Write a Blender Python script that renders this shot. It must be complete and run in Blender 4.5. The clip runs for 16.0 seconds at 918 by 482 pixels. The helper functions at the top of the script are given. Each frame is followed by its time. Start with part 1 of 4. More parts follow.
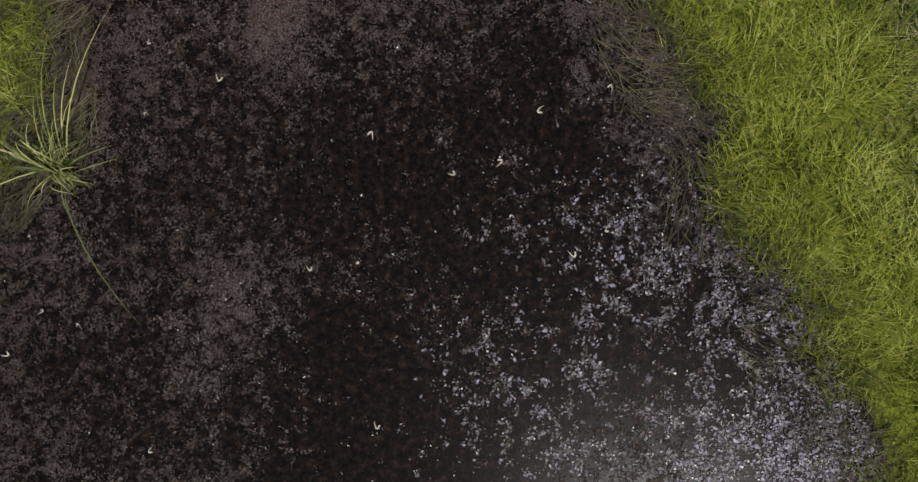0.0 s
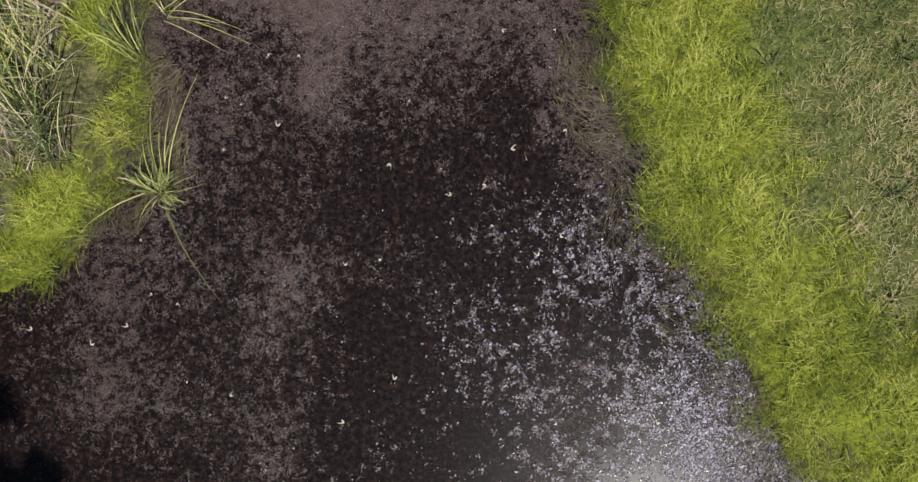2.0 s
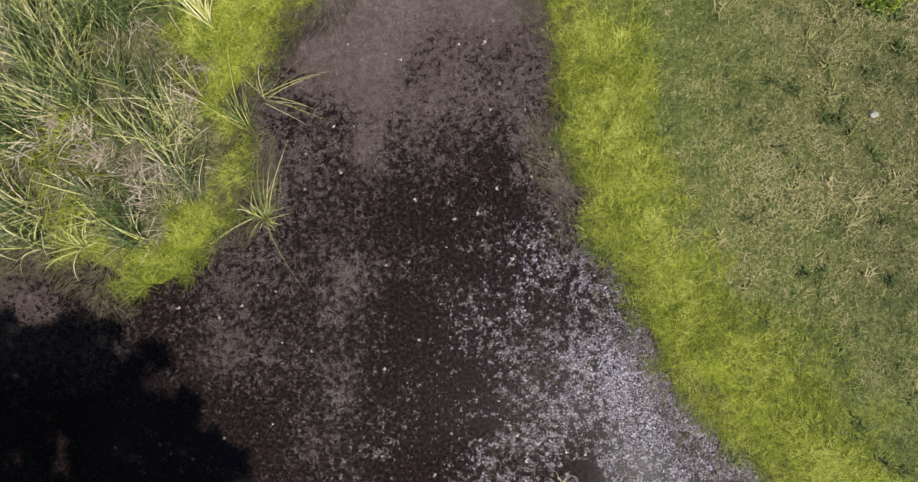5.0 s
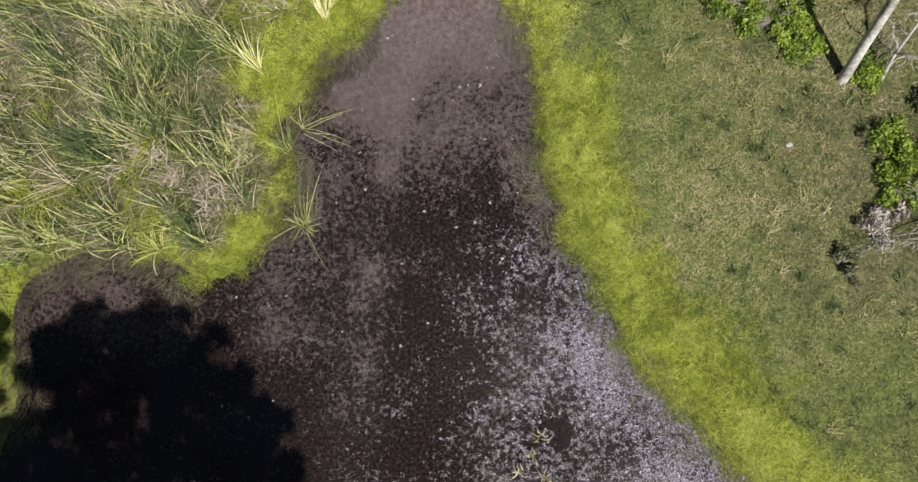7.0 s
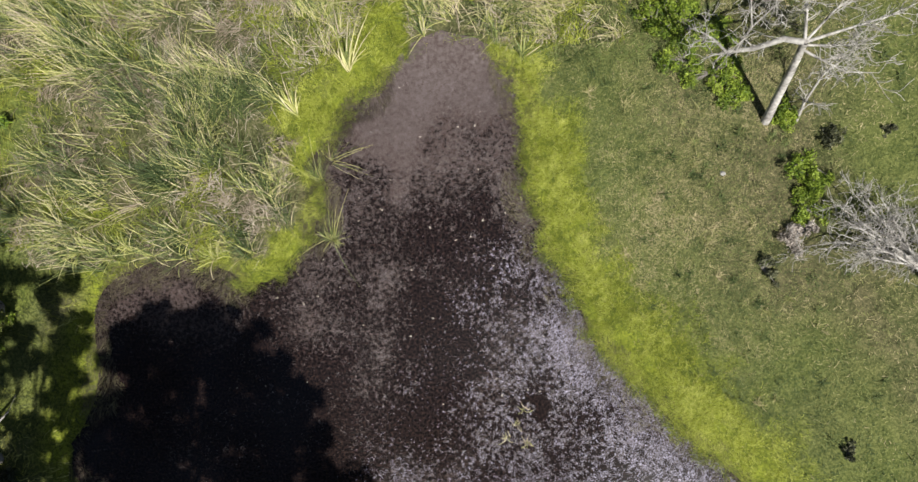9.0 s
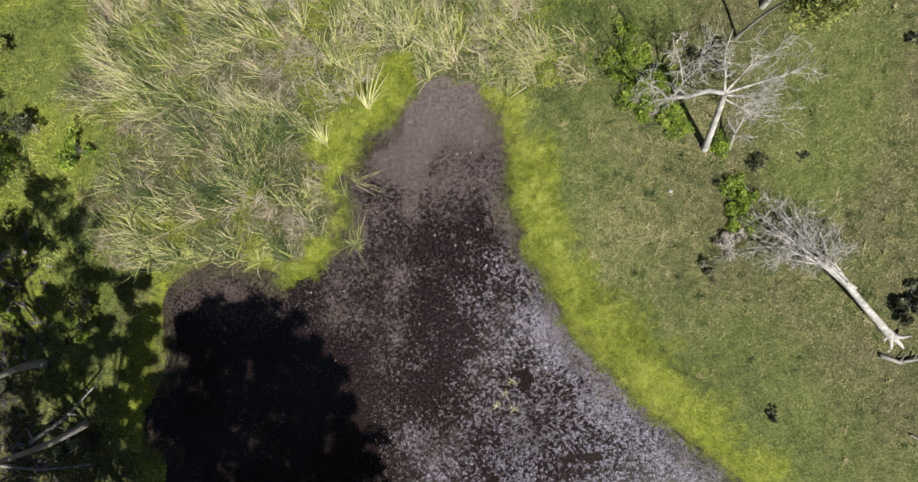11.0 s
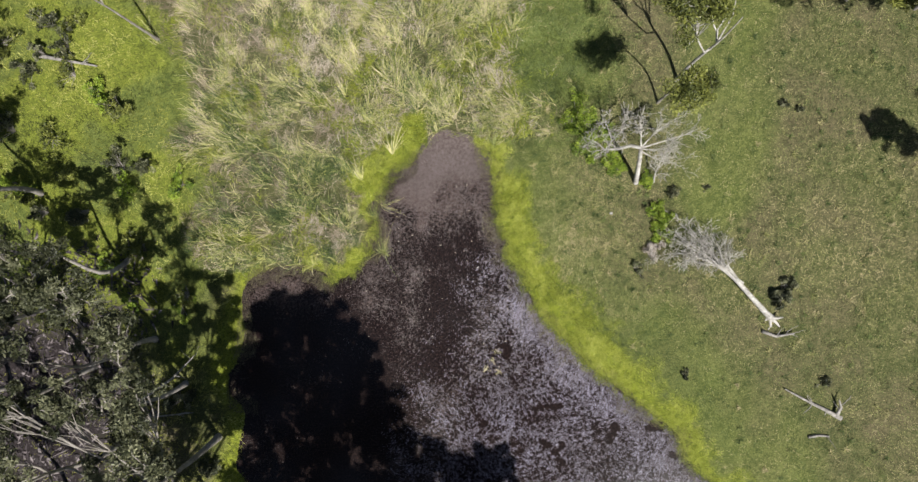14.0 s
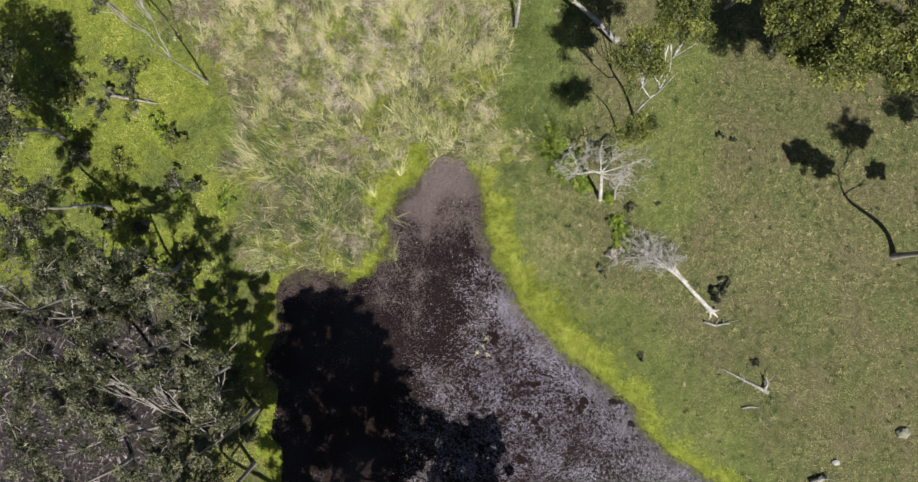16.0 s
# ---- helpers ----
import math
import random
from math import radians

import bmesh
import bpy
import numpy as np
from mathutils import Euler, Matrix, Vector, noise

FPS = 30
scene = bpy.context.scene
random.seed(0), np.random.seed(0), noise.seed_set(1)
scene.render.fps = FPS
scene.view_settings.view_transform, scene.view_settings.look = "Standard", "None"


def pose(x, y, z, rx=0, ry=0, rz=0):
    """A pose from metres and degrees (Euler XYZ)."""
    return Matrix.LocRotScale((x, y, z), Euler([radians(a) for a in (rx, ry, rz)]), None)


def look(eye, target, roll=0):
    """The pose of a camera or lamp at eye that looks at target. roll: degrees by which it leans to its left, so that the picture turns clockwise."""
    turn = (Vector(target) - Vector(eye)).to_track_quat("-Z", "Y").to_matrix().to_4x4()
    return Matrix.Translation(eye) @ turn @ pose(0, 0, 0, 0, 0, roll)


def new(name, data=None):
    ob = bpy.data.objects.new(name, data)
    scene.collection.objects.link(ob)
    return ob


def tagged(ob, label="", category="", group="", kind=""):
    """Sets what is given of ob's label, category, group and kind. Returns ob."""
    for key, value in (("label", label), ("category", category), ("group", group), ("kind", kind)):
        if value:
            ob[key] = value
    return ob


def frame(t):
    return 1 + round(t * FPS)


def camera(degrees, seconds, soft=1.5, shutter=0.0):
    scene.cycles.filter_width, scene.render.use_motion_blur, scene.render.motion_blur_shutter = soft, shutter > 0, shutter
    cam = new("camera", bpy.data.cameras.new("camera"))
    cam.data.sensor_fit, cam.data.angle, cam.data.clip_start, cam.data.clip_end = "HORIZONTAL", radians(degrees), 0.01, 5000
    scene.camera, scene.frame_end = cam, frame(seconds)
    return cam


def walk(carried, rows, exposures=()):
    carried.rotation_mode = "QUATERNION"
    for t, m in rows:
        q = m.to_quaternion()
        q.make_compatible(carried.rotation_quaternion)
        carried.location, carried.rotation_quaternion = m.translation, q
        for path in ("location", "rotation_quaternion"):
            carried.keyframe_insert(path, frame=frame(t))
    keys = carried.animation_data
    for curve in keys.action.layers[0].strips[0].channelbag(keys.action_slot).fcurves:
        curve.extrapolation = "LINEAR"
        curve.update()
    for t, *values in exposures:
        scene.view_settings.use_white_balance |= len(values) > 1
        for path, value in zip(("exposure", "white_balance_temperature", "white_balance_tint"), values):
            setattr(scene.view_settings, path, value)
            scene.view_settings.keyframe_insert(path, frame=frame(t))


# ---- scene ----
cam = camera(75, 16.0, soft=1.5)
PATH = [
    (0, pose(0.239, -0.332, 6.614, 3.08, 1.11, 0.17)),
    (0.5, pose(0.288, -0.315, 7.158, 2.88, 1.22, 0.25)),
    (1, pose(0.332, -0.288, 7.754, 2.50, 1.38, 0.19)),
    (1.5, pose(0.374, -0.252, 8.398, 2.04, 1.46, 0.20)),
    (2, pose(0.413, -0.207, 9.081, 1.74, 1.42, 0.25)),
    (2.5, pose(0.449, -0.154, 9.799, 1.50, 1.33, 0.30)),
    (3, pose(0.483, -0.094, 10.546, 1.24, 1.41, 0.26)),
    (3.5, pose(0.516, -0.026, 11.316, 1.02, 1.58, 0.23)),
    (4, pose(0.548, 0.047, 12.106, 0.74, 1.68, 0.20)),
    (4.2, pose(0.561, 0.078, 12.427, 0.68, 1.75, 0.16)),
    (6.3, pose(0.695, 0.452, 15.968, -0.38, 2.11, 0.32)),
    (6.5, pose(0.709, 0.491, 16.325, -0.41, 2.11, 0.25)),
    (7, pose(0.744, 0.591, 17.236, -0.72, 2.09, 0.24)),
    (7.5, pose(0.781, 0.693, 18.181, -0.80, 2.06, 0.19)),
    (8, pose(0.821, 0.797, 19.165, -0.81, 1.99, 0.15)),
    (8.5, pose(0.864, 0.903, 20.196, -0.74, 2.07, 0.10)),
    (9, pose(0.910, 1.009, 21.282, -0.71, 2.03, 0.06)),
    (9.2, pose(0.930, 1.051, 21.732, -0.64, 2.04, 0.13)),
    (11.3, pose(1.179, 1.490, 27.152, -1.02, 2.07, -0.15)),
    (11.5, pose(1.208, 1.530, 27.740, -1.01, 2.10, -0.17)),
    (12, pose(1.284, 1.629, 29.268, -1.02, 2.17, -0.25)),
    (12.5, pose(1.366, 1.724, 30.876, -0.97, 2.11, -0.22)),
    (13, pose(1.456, 1.816, 32.563, -0.81, 2.17, -0.26)),
    (13.5, pose(1.553, 1.903, 34.323, -0.84, 2.24, -0.27)),
    (14, pose(1.657, 1.985, 36.147, -0.81, 2.25, -0.25)),
    (14.5, pose(1.770, 2.062, 38.027, -0.79, 2.21, -0.32)),
    (15, pose(1.892, 2.132, 39.955, -0.64, 2.18, -0.31)),
    (15.5, pose(2.022, 2.196, 41.919, -0.53, 2.10, -0.32)),
    (16, pose(2.163, 2.253, 43.915, -0.40, 2.15, -0.28)),
]
walk(cam, PATH, exposures=((0.0, -0.40), (0.5, 0.28), (1.0, 0.37), (2.0, 0.38), (4.0, 0.50), (7.0, 0.72), (9.0, 0.74), (12.5, 0.80), (16.0, 0.80)))

# ---- daylight ----
SUN_UP, SUN_TURN = radians(57.0), radians(147.0)
sun_way = Vector((math.cos(SUN_UP) * math.sin(SUN_TURN), math.cos(SUN_UP) * math.cos(SUN_TURN), math.sin(SUN_UP)))
world = bpy.data.worlds.new("daylight")
scene.world = world
world.use_nodes = True
sky = world.node_tree.nodes.new("ShaderNodeTexSky")
sky.sky_type, sky.sun_disc, sky.sun_elevation, sky.sun_rotation = "NISHITA", False, SUN_UP, SUN_TURN
world.node_tree.links.new(sky.outputs[0], world.node_tree.nodes["Background"].inputs[0])
world.node_tree.nodes["Background"].inputs[1].default_value = 0.037
sun = new("sun", bpy.data.lights.new("sun", "SUN"))
sun.data.energy, sun.data.angle, sun.data.color = 4.6, radians(0.53), (1.0, 0.975, 0.93)
sun.matrix_world = look(sun_way * 100, (0, 0, 0))

rng = np.random.default_rng(7)


# ---- materials ----
def surface(name, low, high, scale=8.0, fine=60.0, rough=0.8, bump=0.3, clear=0.0, tint=False, spec=0.3, island=0.0):
    """A matt surface between two colours, uneven at two scales; tint: blended by the mesh's own 'tint' value."""
    m = bpy.data.materials.new(name)
    m.use_nodes = True
    nt = m.node_tree
    n, link = nt.nodes, nt.links.new
    b = n["Principled BSDF"]
    co = n.new("ShaderNodeTexCoord")
    big, small = n.new("ShaderNodeTexNoise"), n.new("ShaderNodeTexNoise")
    big.inputs["Scale"].default_value, small.inputs["Scale"].default_value = scale, fine
    big.inputs["Detail"].default_value, small.inputs["Detail"].default_value = 3, 2
    link(co.outputs["Object"], big.inputs["Vector"])
    link(co.outputs["Object"], small.inputs["Vector"])
    add = n.new("ShaderNodeMath")
    add.operation, add.use_clamp = "MULTIPLY_ADD", True
    link(small.outputs["Fac"], add.inputs[0])
    add.inputs[1].default_value = 0.9
    shift = n.new("ShaderNodeMath")
    shift.operation = "SUBTRACT"
    link(big.outputs["Fac"], shift.inputs[0])
    shift.inputs[1].default_value = 0.45
    link(shift.outputs[0], add.inputs[2])
    fac = add.outputs[0]
    if tint or island:
        src = n.new("ShaderNodeAttribute") if tint else n.new("ShaderNodeNewGeometry")
        if tint:
            src.attribute_name = "tint"
        mix = n.new("ShaderNodeMath")
        mix.operation, mix.use_clamp = "MULTIPLY_ADD", True
        link(fac, mix.inputs[0])
        mix.inputs[1].default_value = 0.35
        half = n.new("ShaderNodeMath")
        half.operation = "MULTIPLY_ADD"
        link(src.outputs["Fac"] if tint else src.outputs["Random Per Island"], half.inputs[0])
        half.inputs[1].default_value, half.inputs[2].default_value = 1.0, -0.17
        link(half.outputs[0], mix.inputs[2])
        fac = mix.outputs[0]
    ramp = n.new("ShaderNodeValToRGB")
    stops = [low, high] if not isinstance(low[0], tuple) else list(low)
    while len(ramp.color_ramp.elements) < len(stops):
        ramp.color_ramp.elements.new(0.5)
    for k, c in enumerate(stops):
        ramp.color_ramp.elements[k].position = k / (len(stops) - 1)
        ramp.color_ramp.elements[k].color = (*c, 1)
    link(fac, ramp.inputs[0])
    link(ramp.outputs[0], b.inputs["Base Color"])
    b.inputs["Roughness"].default_value = rough
    b.inputs["Specular IOR Level"].default_value = spec
    if bump:
        bp = n.new("ShaderNodeBump")
        bp.inputs["Strength"].default_value, bp.inputs["Distance"].default_value = bump, 0.02
        link(small.outputs["Fac"], bp.inputs["Height"])
        link(bp.outputs[0], b.inputs["Normal"])
    if clear:
        tr, mx = n.new("ShaderNodeBsdfTranslucent"), n.new("ShaderNodeMixShader")
        link(ramp.outputs[0], tr.inputs["Color"])
        mx.inputs[0].default_value = clear
        link(b.outputs[0], mx.inputs[1])
        link(tr.outputs[0], mx.inputs[2])
        link(mx.outputs[0], n["Material Output"].inputs["Surface"])
    return m


FRINGE = surface("fringe_grass", ((0.05, 0.075, 0.012), (0.17, 0.205, 0.022), (0.32, 0.36, 0.035), (0.52, 0.53, 0.14)), None, 0.6, 5, 0.75, 0, 0.25, True)
WILD = surface("wild_grass", ((0.035, 0.045, 0.010), (0.13, 0.145, 0.024), (0.25, 0.26, 0.042), (0.42, 0.41, 0.13)), None, 0.6, 5, 0.75, 0, 0.2, True)
MEADOW = surface("meadow_grass", ((0.036, 0.058, 0.017), (0.116, 0.148, 0.045), (0.24, 0.242, 0.082), (0.40, 0.335, 0.19)), None, 0.5, 6, 0.8, 0, 0.15, True)
REED = surface("reed_leaf", ((0.040, 0.065, 0.018), (0.185, 0.222, 0.072), (0.50, 0.495, 0.155), (0.64, 0.56, 0.34), (0.47, 0.38, 0.29)), None, 0.7, 9, 0.6, 0, 0.2, True)
LEAVES = surface("gum_leaves", ((0.020, 0.024, 0.011), (0.066, 0.071, 0.034), (0.26, 0.26, 0.15)), None, 0.8, 9, 0.55, 0, 0.15, True)
OLIVE = surface("olive_leaves", ((0.035, 0.045, 0.012), (0.125, 0.14, 0.03), (0.30, 0.31, 0.07)), None, 0.8, 9, 0.55, 0, 0.2, True)
SHRUBS = surface("shrub_leaves", ((0.06, 0.105, 0.014), (0.20, 0.275, 0.028), (0.38, 0.46, 0.07)), None, 0.8, 9, 0.55, 0, 0.2, True)
LUSH = surface("lush_grass", ((0.04, 0.06, 0.015), (0.135, 0.17, 0.048), (0.27, 0.30, 0.09)), None, 0.8, 9, 0.7, 0, 0.2, True)
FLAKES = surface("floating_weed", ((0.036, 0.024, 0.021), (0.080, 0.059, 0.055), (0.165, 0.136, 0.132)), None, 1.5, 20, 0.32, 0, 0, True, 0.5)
# same weed, paler and bluer: sun glint and sky sheen put into its colour
LILAC = surface("sheen_toned_weed", ((0.042, 0.033, 0.038), (0.135, 0.115, 0.138), (0.335, 0.312, 0.405)), None, 1.5, 20, 0.42, 0, 0, True, 0.22)
DEADWOOD = surface("dead_wood", ((0.03, 0.027, 0.024), (0.25, 0.232, 0.208), (0.46, 0.435, 0.395), (0.66, 0.63, 0.58)), None, 2.6, 9, 0.85, 0.8)
BARK = surface("gum_bark", (0.08, 0.068, 0.058), (0.40, 0.365, 0.325), 2.0, 14, 0.85, 0.5)
STONE = surface("stone", (0.2, 0.19, 0.17), (0.42, 0.4, 0.37), 3.0, 25, 0.9, 0.5)


# ---- geometry helpers ----
def mesh(name, verts, tris, material, tint=None, smooth=False):
    me = bpy.data.meshes.new(name)
    verts, tris = np.asarray(verts, np.float32), np.asarray(tris, np.int32)
    me.vertices.add(len(verts))
    me.vertices.foreach_set("co", verts.ravel())
    me.loops.add(tris.size)
    me.loops.foreach_set("vertex_index", tris.ravel())
    me.polygons.add(len(tris))
    me.polygons.foreach_set("loop_start", np.arange(len(tris), dtype=np.int32) * tris.shape[1])
    if smooth:
        me.polygons.foreach_set("use_smooth", np.ones(len(tris), bool))
    if tint is not None:
        a = me.attributes.new("tint", "FLOAT", "POINT")
        a.data.foreach_set("value", np.asarray(tint, np.float32))
    me.update(calc_edges=True)
    me.validate()
    me.materials.append(material)
    return me


def vnoise(x, y, scale, seed=0):
    """Smooth value noise in 0..1 over arrays."""
    r = np.random.default_rng(seed + 100).random((256, 256))
    u, v = np.asarray(x) / scale + 1000.3, np.asarray(y) / scale + 1000.7
    i, j = np.floor(u).astype(int), np.floor(v).astype(int)
    f, g = u - i, v - j
    f, g = f * f * (3 - 2 * f), g * g * (3 - 2 * g)
    i0, i1, j0, j1 = i % 256, (i + 1) % 256, j % 256, (j + 1) % 256
    return (r[i0, j0] * (1 - f) + r[i1, j0] * f) * (1 - g) + (r[i0, j1] * (1 - f) + r[i1, j1] * f) * g


def fbm(x, y, scale, seed=0, octaves=4):
    t = sum(vnoise(x, y, scale / 2 ** k, seed + 17 * k) / 2 ** k for k in range(octaves))
    return t / sum(1 / 2 ** k for k in range(octaves))


def ramp01(v, a, b):
    t = np.clip((v - a) / (b - a), 0, 1)
    return t * t * (3 - 2 * t)


# ---- the pond's banks ----
EAST_BANK = [(-0.47, 8.1), (0.73, 7.7), (1.85, 6.9), (2.1, 5.8), (2.3, 4.6), (2.42, 4.0), (2.36, 3.3), (2.22, 2.7), (2.65, 1.86),
             (2.91, 1.2), (3.24, 0.31), (3.78, -0.56), (4.2, -1.44), (4.5, -2.5), (5.0, -3.1), (5.7, -3.8), (6.7, -4.95), (8.0, -6.2),
             (9.5, -7.4), (11.4, -8.9), (13.0, -10.0), (13.7, -11.7), (15.2, -13.4), (17.7, -14.9), (19.0, -15.9), (19.5, -17.3), (10, -18.2), (0, -18)]
WEST_BANK = [(-12.4, -17.6), (-12.85, -16), (-13.0, -11.4), (-13.2, -7.9), (-13.3, -5.4), (-13.2, -3.3), (-12.95, -1.5), (-12.3, -0.6),
             (-11.2, -0.15), (-9.7, -0.2), (-8.6, -0.4), (-7.5, -1.0), (-6.9, -0.95), (-6.1, -0.5), (-5.7, 0.06), (-4.95, 0.75), (-4.7, 1.5),
             (-4.65, 2.3), (-4.8, 3.6), (-3.95, 5.1), (-2.86, 5.8), (-2.44, 6.6), (-1.6, 7.6)]
POND = np.array(EAST_BANK + WEST_BANK)


def bank(x, y):
    """Metres out from the pond's edge; negative on the water."""
    x, y = np.asarray(x, float), np.asarray(y, float)
    best, inside = np.full(x.shape, 1e9), np.zeros(x.shape, bool)
    for (ax, ay), (bx, by) in zip(POND, np.roll(POND, -1, 0)):
        dx, dy = bx - ax, by - ay
        t = np.clip(((x - ax) * dx + (y - ay) * dy) / (dx * dx + dy * dy), 0, 1)
        best = np.minimum(best, (x - ax - t * dx) ** 2 + (y - ay - t * dy) ** 2)
        cross = (ay > y) != (by > y)
        inside ^= cross & (x < dx * (y - ay) / (dy if dy else 1e-9) + ax)
    d = np.sqrt(best) * np.where(inside, -1, 1)
    return d + (fbm(x, y, 0.9, 3, 3) - 0.5) * 0.5 + (fbm(x, y, 2.6, 4, 2) - 0.5) * 1.6 * ramp01(x, -9.5, -12)


def height(x, y, d=None):
    d = bank(x, y) if d is None else d
    rise = ramp01(d, -0.3, 2.0) * 0.22 + ramp01(d, 2, 25) * 0.25
    sink = -0.35 * ramp01(-d, 0.0, 1.2)
    return -0.03 + rise + sink + (fbm(x, y, 2.5, 5, 3) - 0.5) * 0.14 * ramp01(d, 0.2, 2.5)


# zones, each 0..1
def zone_fringe(x, y, d):
    east = (x > 1.2) & (y < 9.0)
    wide = np.where(east, 2.5 + 0.8 * ramp01(y, 2, -3) - 1.3 * ramp01(y, -4.5, -8.5) - 0.9 * ramp01(y, 4, 8), np.where((x > -9.2) & (x < -1.7), 1.5 + 1.0 * ramp01(y, 3.6, 5.5) + 1.0 * ramp01(y, 5.8, 7.5) + 0.35 * ramp01(y, 0.6, -0.4), 0.0))
    wide = np.where((x < -12) & (y < 2), 2.2, wide)
    ragged = (fbm(x, y, 1.8, 21) - 0.5) * 2.6 + (vnoise(x, y, 0.35, 22) - 0.5) * 0.5
    return ramp01(d + ragged, wide, wide - 1.3) * (d > -0.18)


def zone_reed(x, y, d):
    west = ramp01(x + (fbm(x, y, 4.5, 31) - .5) * 11, -16 - 0.35 * (y - 4), -13.5 - 0.35 * (y - 4)) * ramp01(x + (fbm(x, y, 2.5, 32) - .5) * 5, 6.0, 2.5)
    set_back = np.where((x > -9.0) & (x < -1.8), 0.75 + 0.9 * ramp01(y, 3.8, 5.2), 0.15)
    return west * ramp01(d - set_back, 0.0, 0.6) * (y > -0.3) * ((x < 0) | (y > 7.6)) * ramp01(y + (fbm(x, y, 2, 33) - .5) * 4, 26, 22)


# ---- ground ----
fine_x, fine_y = np.arange(-46, 46.01, 0.35), np.arange(-34, 34.01, 0.35)
far = np.array([3, 8, 18, 40, 90, 200, 450, 1000, 2200.0])
gx = np.concatenate([fine_x[0] - far[::-1], fine_x, fine_x[-1] + far])
gy = np.concatenate([fine_y[0] - far[::-1], fine_y, fine_y[-1] + far])
GX, GY = np.meshgrid(gx, gy)
GD = bank(GX, GY)
GZ = height(GX, GY, GD)


def sheet(xs, ys, zs):
    h, w = zs.shape
    i = np.arange(h * w).reshape(h, w)
    quads = np.stack([i[:-1, :-1], i[:-1, 1:], i[1:, 1:], i[1:, :-1]], -1).reshape(-1, 4)
    return np.stack([xs, ys, zs], -1).reshape(-1, 3), quads


def ground_material():
    m = bpy.data.materials.new("ground_cover")
    m.use_nodes = True
    n, link = m.node_tree.nodes, m.node_tree.links.new
    b = n["Principled BSDF"]
    b.inputs["Roughness"].default_value, b.inputs["Specular IOR Level"].default_value = 0.95, 0.1
    co = n.new("ShaderNodeTexCoord")

    def tex(scale, detail=4):
        t = n.new("ShaderNodeTexNoise")
        t.inputs["Scale"].default_value, t.inputs["Detail"].default_value = scale, detail
        link(co.outputs["Object"], t.inputs["Vector"])
        return t.outputs["Fac"]

    def ramp(fac, *stops):
        r = n.new("ShaderNodeValToRGB")
        while len(r.color_ramp.elements) < len(stops):
            r.color_ramp.elements.new(0.5)
        for e, (p, c) in zip(r.color_ramp.elements, stops):
            e.position, e.color = p, (*c, 1)
        link(fac, r.inputs[0])
        return r.outputs[0]

    def mix(fac, a, c):
        x = n.new("ShaderNodeMix")
        x.data_type = "RGBA"
        link(fac, x.inputs[0])
        link(a, x.inputs[6])
        link(c, x.inputs[7])
        return x.outputs[2]

    def attr(name):
        a = n.new("ShaderNodeAttribute")
        a.attribute_name = name
        return a.outputs["Fac"]

    grain = n.new("ShaderNodeMath")
    grain.operation = "ADD"
    coarse = n.new("ShaderNodeMath")
    coarse.operation = "MULTIPLY_ADD"
    link(tex(2.2, 5), coarse.inputs[0])
    coarse.inputs[1].default_value, coarse.inputs[2].default_value = 0.26, -0.13
    fine = n.new("ShaderNodeMix")
    fine.inputs[0].default_value = 0.5
    link(tex(11, 7), fine.inputs[2])
    link(tex(42, 5), fine.inputs[3])
    link(fine.outputs[0], grain.inputs[0])
    link(coarse.outputs[0], grain.inputs[1])
    grain = grain.outputs[0]
    field = ramp(grain, (0.36, (0.020, 0.026, 0.009)), (0.5, (0.066, 0.074, 0.026)), (0.66, (0.17, 0.155, 0.072)))
    brown = ramp(grain, (0.37, (0.028, 0.025, 0.013)), (0.65, (0.17, 0.142, 0.08)))
    lush = ramp(grain, (0.37, (0.034, 0.052, 0.012)), (0.63, (0.15, 0.175, 0.042)))
    bright = ramp(grain, (0.38, (0.05, 0.064, 0.01)), (0.62, (0.23, 0.26, 0.03)))
    litter = ramp(grain, (0.36, (0.022, 0.026, 0.010)), (0.52, (0.075, 0.08, 0.03)), (0.75, (0.26, 0.215, 0.14)))
    # bare soil, its tones taken near black for the shade under the gums
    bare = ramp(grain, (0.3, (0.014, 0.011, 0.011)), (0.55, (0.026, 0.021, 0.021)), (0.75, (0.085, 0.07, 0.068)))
    patch = ramp(tex(0.3, 6), (0.40, (0, 0, 0)), (0.66, (0.8, 0.8, 0.8)))
    c = mix(patch, field, brown)
    for name, tone in (("lush", lush), ("fringe", bright), ("litter", litter), ("bare", bare)):
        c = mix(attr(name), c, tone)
    link(c, b.inputs["Base Color"])
    bp = n.new("ShaderNodeBump")
    bp.inputs["Strength"].default_value, bp.inputs["Distance"].default_value = 0.8, 0.06
    link(grain, bp.inputs["Height"])
    link(bp.outputs[0], b.inputs["Normal"])
    return m


